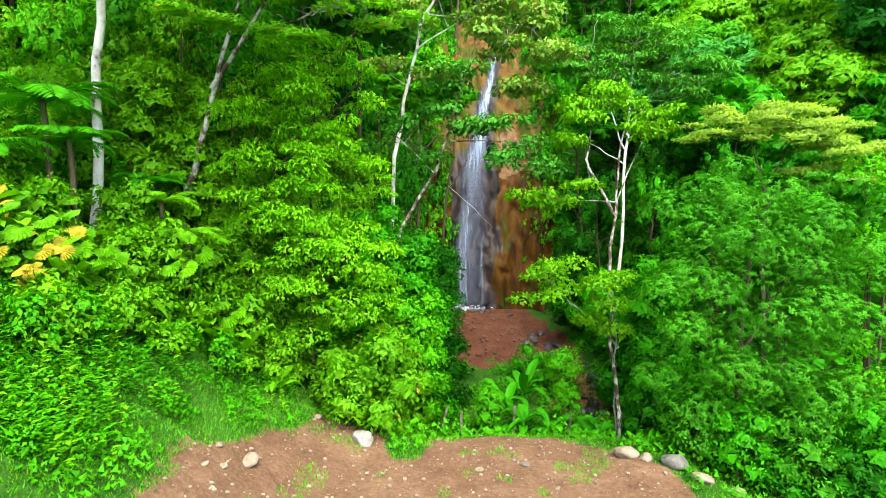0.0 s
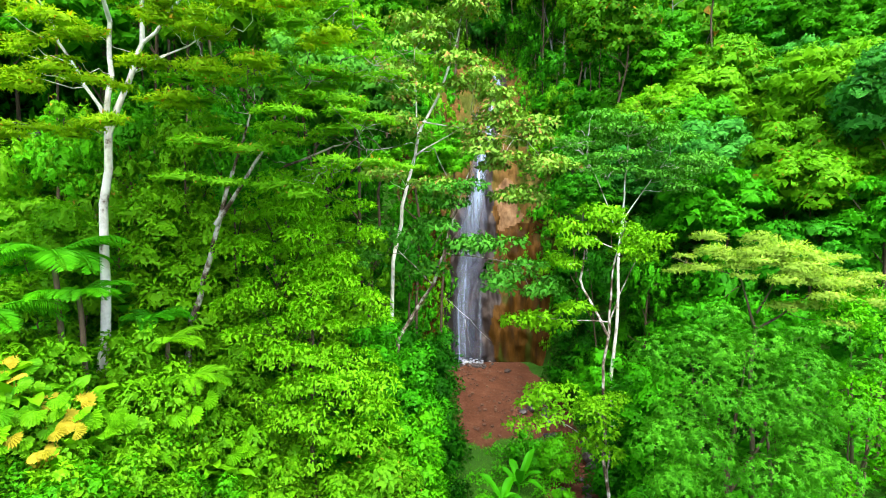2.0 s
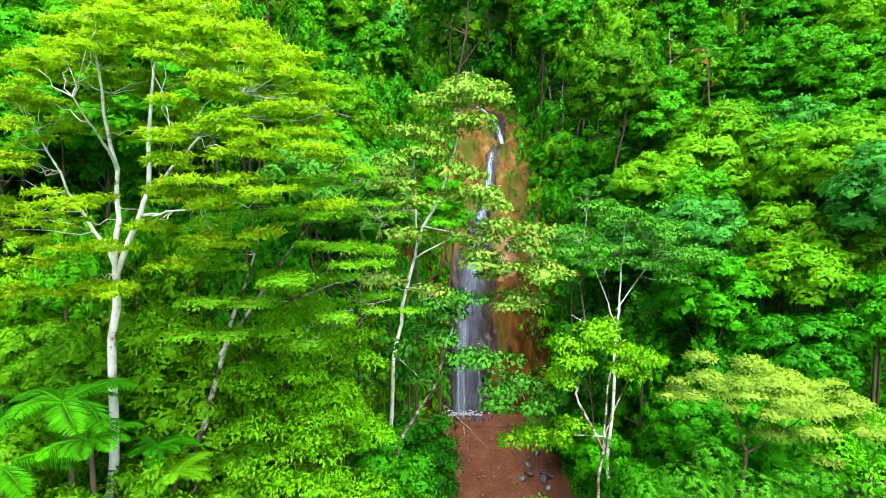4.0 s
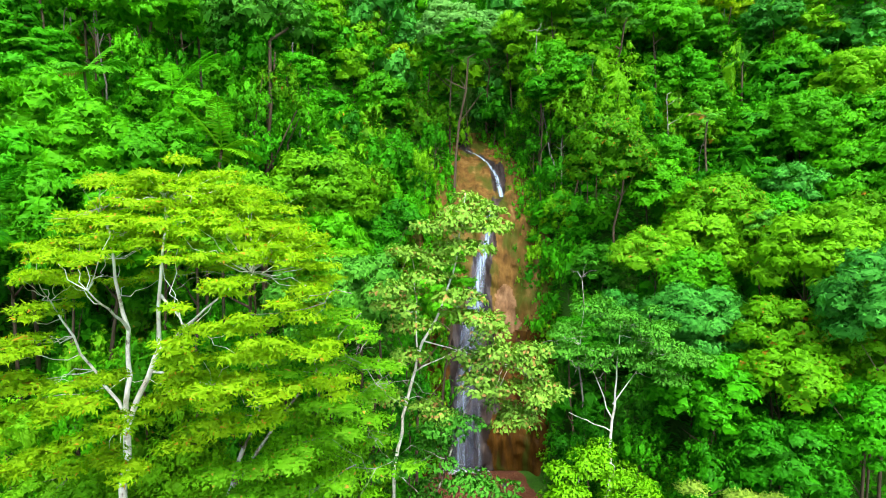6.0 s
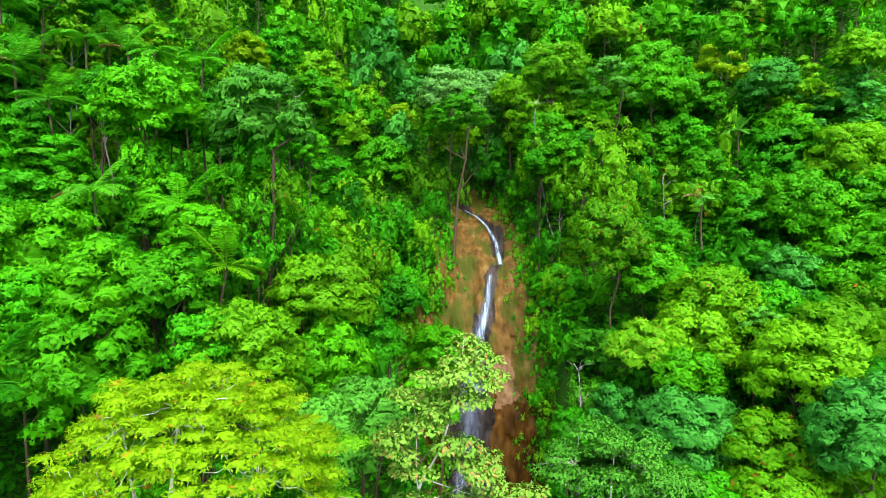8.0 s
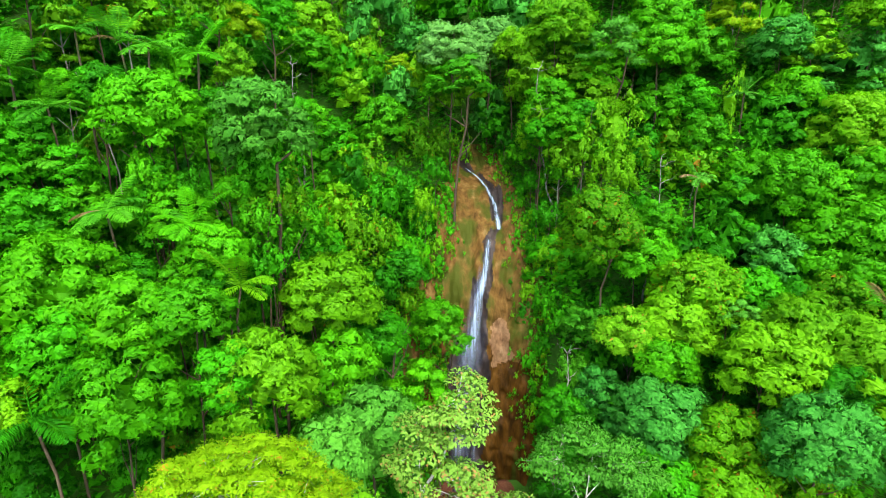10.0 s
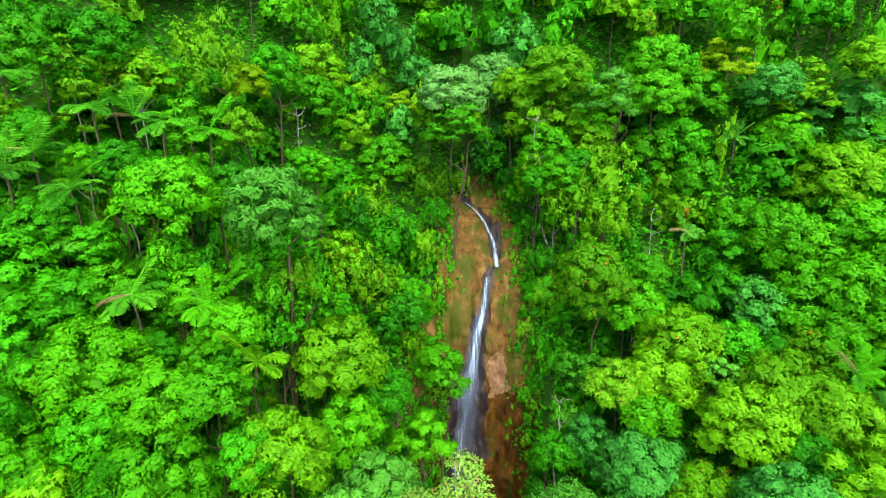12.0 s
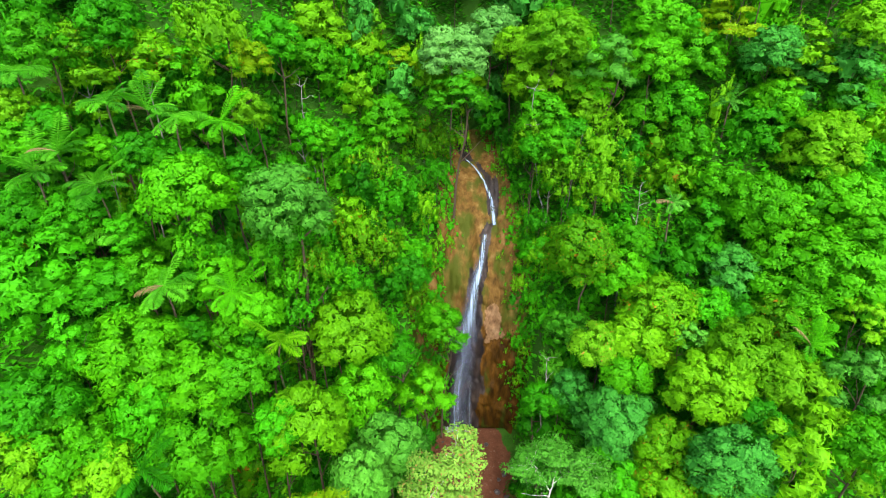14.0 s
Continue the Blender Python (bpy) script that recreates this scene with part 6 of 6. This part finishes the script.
forest_tree(34.2, 50.0, 28.0, 3.4, "round", "mid")
forest_tree(37.3, 47.7, 29.2, 3.7, "round", "olive")
forest_tree(40.3, 47.6, 30.1, 3.7, "round", "fresh")
forest_tree(32.5, 43.9, 28.4, 5.7, "round", "vivid")
forest_tree(35.3, 40.1, 28.2, 5.3, "round", "vivid")
forest_tree(27.7, 40.5, 27.4, 5.2, "round", "lime")
forest_tree(43.3, 44.3, 31.8, 2.9, "open", "lime")
forest_tree(41.2, 38.3, 29.9, 4.5, "open", "pale")
forest_tree(14.7, 45.6, 21.0, 2.7, "round", "blue")
forest_tree(18.7, 40.6, 22.2, 4.7, "round", "blue")
forest_tree(23.1, 37.3, 21.8, 4.3, "round", "olive")
forest_tree(26.9, 32.6, 25.8, 4.4, "round", "blue")
forest_tree(34.1, 33.7, 27.4, 6.1, "open", "lime")
forest_tree(37.4, 31.9, 28.1, 3.5, "round", "fresh")
forest_tree(30.8, 35.4, 26.4, 2.9, "round", "deep")
forest_tree(17.2, 35.4, 18.4, 3.5, "round", "mid")
forest_tree(22.2, 33.9, 19.6, 3.5, "round", "olive")
for x, y, top, r, form, tone in [(-14.0, 43.6, 42.2, 2.6, "vine", "mid"), (-14.3, 43.4, 38.2, 2.8, "vine", "fresh"), (-14.0, 43.2, 34.6, 2.8, "vine", "mid"), (-23.0, 43.6, 41.4, 2.4, "vine", "fresh"), (-22.6, 43.2, 37.6, 2.6, "vine", "mid"), (-16.0, 45.0, 39.6, 2.6, "round", "fresh"), (-12.4, 44.0, 39.0, 2.4, "vine", "olive"), (-11.4, 45.6, 37.4, 2.6, "vine", "fresh"), (-23.0, 44.2, 40.6, 2.4, "round", "mid"), (-20.6, 44.4, 39.8, 2.2, "vine", "mid"), (9.4, 76.0, 52.4, 3.6, "round", "vivid"), (18.6, 70.0, 50.6, 3.6, "round", "bright"), (23.6, 72.0, 51.4, 3.8, "round", "lime"), (11.4, 66.6, 43.6, 3.0, "vine", "vivid"), (15.6, 64.6, 40.6, 2.8, "round", "lime"),
                                 (24.6, 30.8, 18.0, 3.2, "round", "mid"), (20.6, 31.2, 15.4, 3.0, "round", "deep"), (16.4, 32.4, 14.2, 2.8, "vine", "mid"), (27.8, 34.6, 20.4, 3.2, "round", "olive"), (19.4, 36.0, 15.8, 2.8, "vine", "mid"), (24.6, 38.6, 18.6, 2.8, "round", "fresh"),
                                 (30.2, 38.6, 21.0, 3.0, "round", "mid"), (13.8, 36.6, 13.4, 2.4, "vine", "mid"), (15.2, 40.4, 15.6, 2.6, "vine", "jade"), (29.6, 30.6, 18.6, 3.0, "vine", "mid"), (13.6, 49.2, 20.4, 2.8, "vine", "jade"), (15.0, 52.4, 24.0, 2.8, "round", "jade")]:
    forest_tree(x, y, top, r, form, tone)

for x, y, top in [(-31.2, 51.2, 50.0), (-27.8, 51.6, 49.2), (-24.9, 50.8, 48.8), (-20.8, 51.0, 48.2), (-34.1, 46.5, 47.0), (-38.0, 50.6, 53.0), (-35.6, 45.0, 45.8), (-31.4, 46.1, 44.0), (-30.5, 45.7, 39.4), (-24.7, 40.4, 36.8), (-19.0, 41.2, 35.6)]:
    palm(x, y - 0.8, top + 0.2, 1.25, "jade" if x < -22 else "fresh")
    forest_tree(x + 1.4, y - 1.6, top - 2.6, 2.1, "round", "mid")
    forest_tree(x - 1.6, y - 1.4, top - 2.8, 1.9, "round", "fresh")
palm(-14.9, 38.5, 31.6, 1.25, "lime")
palm(37.0, 42.1, 28.2, 1.1, "fresh")
palm(36.2, 69.2, 44.4, 0.9, "pale")
palm(26.8, 57.4, 36.2, 0.9, "pale")
palm(-24.4, 28.2, 27.0, 1.3, "deep")


def bare_tree(x, y, z0, top, lean, seed, name="dead_tree", label="bare white dead tree with broken branches"):
    """A leafless tree: a trunk and twigs."""
    rg = np.random.default_rng(seed)
    base = tagged(new(name), label, "dead tree")
    g = ground_z(x, y)
    base.matrix_basis = pose(x, y, g)
    (v, f), pts = limb((0, 0, -0.2), (lean, 0, top - g), 0.13, 0.04, rg, 0.06, 9, 6)
    piece("trunk", mesh_from("trunk", v, f, BARK_WHITE, True), base)
    for k in range(7):
        a = k * 2.4
        s = pts[rg.integers(5, 9)]
        (v, f), _ = limb(s, s + np.array([math.cos(a) * rg.uniform(0.8, 1.8), math.sin(a), rg.uniform(0.2, 1.3)]), 0.045, 0.01, rg, 0.25, 6, 5)
        piece("branch", mesh_from("branch", v, f, BARK_WHITE, True), base)


bare_tree(12.5, 46.8, 0, 21.5, -0.6, 3)
bare_tree(13.4, 65.5, 0, 47.0, -2.6, 4)
bare_tree(22.2, 57.0, 0, 37.5, 0.3, 6)
bare_tree(-16.2, 64.7, 0, 47.5, -0.3, 5)

for x, y, top, r, tone in [(13.6, 63.8, 43.5, 3.0, "fresh"), (11.2, 64.2, 42.0, 2.4, "mid"), (15.8, 64.2, 44.0, 2.6, "mid"), (11.4, 45.4, 18.6, 2.3, "mid"), (13.8, 45.6, 18.4, 2.2, "deep"), (22.2, 55.4, 34.6, 2.4, "fresh"), (-16.0, 63.2, 44.2, 2.4, "mid"), (-14.6, 63.6, 44.0, 2.2, "fresh")]:
    forest_tree(x, y, top, r, "round", tone)

for x, y, top, r, form, tone in [(-9.0, 27.0, 14.0, 2.4, "vine", "vivid"), (-12.5, 27.5, 17.0, 2.6, "vine", "lemon"), (-15.5, 26.5, 18.5, 2.6, "vine", "lemon"), (-6.8, 27.5, 12.5, 2.3, "vine", "lemon"), (-10.5, 29.5, 17.5, 2.8, "vine", "lemon"),
                                 (-7.0, 30.0, 15.5, 2.6, "vine", "lime"), (-14.0, 30.0, 20.5, 2.8, "vine", "vivid"), (-18.0, 28.0, 21.5, 3.0, "vine", "lemon"), (-4.6, 29.5, 12.0, 2.2, "vine", "lime"), (-5.2, 33.0, 15.5, 2.6, "vine", "lime"),
                                 (-20.5, 25.5, 20.0, 2.8, "vine", "vivid"), (-17.8, 24.5, 16.5, 2.2, "round", "vivid"), (-8.8, 33.0, 19.0, 2.8, "vine", "lemon"), (-3.4, 37.5, 14.5, 2.6, "vine", "deep"), (-2.6, 43.0, 15.0, 2.6, "vine", "deep"), (-3.4, 49.0, 17.0, 2.6, "vine", "mid"),
                                 (11.5, 39.5, 13.0, 2.4, "vine", "deep"), (12.0, 49.5, 15.0, 2.4, "vine", "deep"), (14.5, 30.5, 11.0, 2.6, "round", "mid"), (17.5, 28.5, 11.5, 2.8, "round", "mid"), (21.0, 27.0, 12.0, 2.8, "round", "mid"),
                                 (11.8, 58.0, 24.0, 2.0, "vine", "mid"), (12.6, 60.5, 29.0, 2.2, "vine", "olive"), (12.0, 62.2, 33.0, 2.2, "vine", "mid"), (13.2, 63.2, 38.0, 2.2, "vine", "fresh"), (10.8, 66.5, 36.0, 2.0, "vine", "mid"), (11.6, 68.5, 40.0, 2.2, "vine", "fresh"),
                                 (-3.6, 58.0, 24.0, 2.2, "vine", "olive"), (-3.2, 61.0, 29.0, 2.2, "vine", "mid"), (-2.0, 64.5, 34.0, 2.2, "vine", "lime"), (-1.0, 68.0, 37.5, 2.2, "vine", "mid"), (0.0, 72.0, 40.5, 2.2, "vine", "olive"), (8.6, 73.5, 40.0, 2.0, "vine", "deep"), (16.0, 61.5, 35.0, 2.3, "vine", "mid"), (17.5, 63.5, 40.0, 2.3, "round", "fresh")]:
    forest_tree(x, y, top, r, form, tone)

for x, y, top, r, tone in [(-9.5, 26.5, 19.5, 2.2, "fresh"), (-12.2, 27.0, 21.5, 2.4, "lime"), (-15.0, 27.5, 22.0, 2.5, "fresh"), (-7.2, 27.5, 18.0, 2.2, "lime"), (-17.5, 26.5, 20.5, 2.4, "fresh"), (-10.8, 28.5, 22.5, 2.4, "mid"), (-8.4, 30.0, 21.0, 2.3, "mid")]:
    forest_tree(x, y, top, r, "vine", tone)

rg = np.random.default_rng(23)
for k in range(70):
    x, y = rg.uniform(-40, -11), rg.uniform(36, 62)
    forest_tree(x, y, ground_z(x, y) + rg.uniform(5, 8.5), rg.uniform(2.2, 3.0), "low", ("mid", "fresh", "mid", "olive")[k % 4])


def fill_forest():
    """Lower trees and shrubs between the tall ones."""
    rg = np.random.default_rng(11)
    placed = []
    fixed = len(TALL)
    for k in range(5000):
        y = rg.uniform(27, 100)
        x = rg.uniform(-1, 1) * (6 + 0.82 * y if y < 33 else 24 + 0.66 * y)
        axis = np.interp(y, [28, 56, 72], [3.5, 4.3, 4.5])
        if y < 76 and abs(x - axis) < np.interp(y, [27, 40, 56, 66, 74], [8.5, 7.0, 6.8, 6.2, 4.6]):
            continue
        r = rg.uniform(1.7, 2.9) if y < 80 else rg.uniform(2.6, 4.0)
        if any((x - a) ** 2 + (y - b) ** 2 < ((0.66 if y < 46 else 0.58) * (r + c)) ** 2 for a, b, c in placed):
            continue
        if y < 74 and any((x - a) ** 2 + (y - b) ** 2 < (0.62 * c) ** 2 for a, b, c, d in TALL[:fixed]):
            continue
        placed.append((x, y, r))
        tone = rg.choice(["deep", "mid", "fresh", "olive"], p=[0.28, 0.42, 0.20, 0.10]) if y < 70 else rg.choice(["deep", "mid", "fresh", "olive", "blue", "lime"], p=[0.04, 0.20, 0.36, 0.06, 0.08, 0.26])
        form = "low"
        high = rg.uniform(4.0, 10.0) if y < 50 else (rg.uniform(4.0, 8.5) if x < -9 else rg.uniform(4.0, 8.0)) if y < 74 else rg.uniform(6, 14)
        forest_tree(x, y, ground_z(x, y) + high, r, form, tone)


fill_forest()
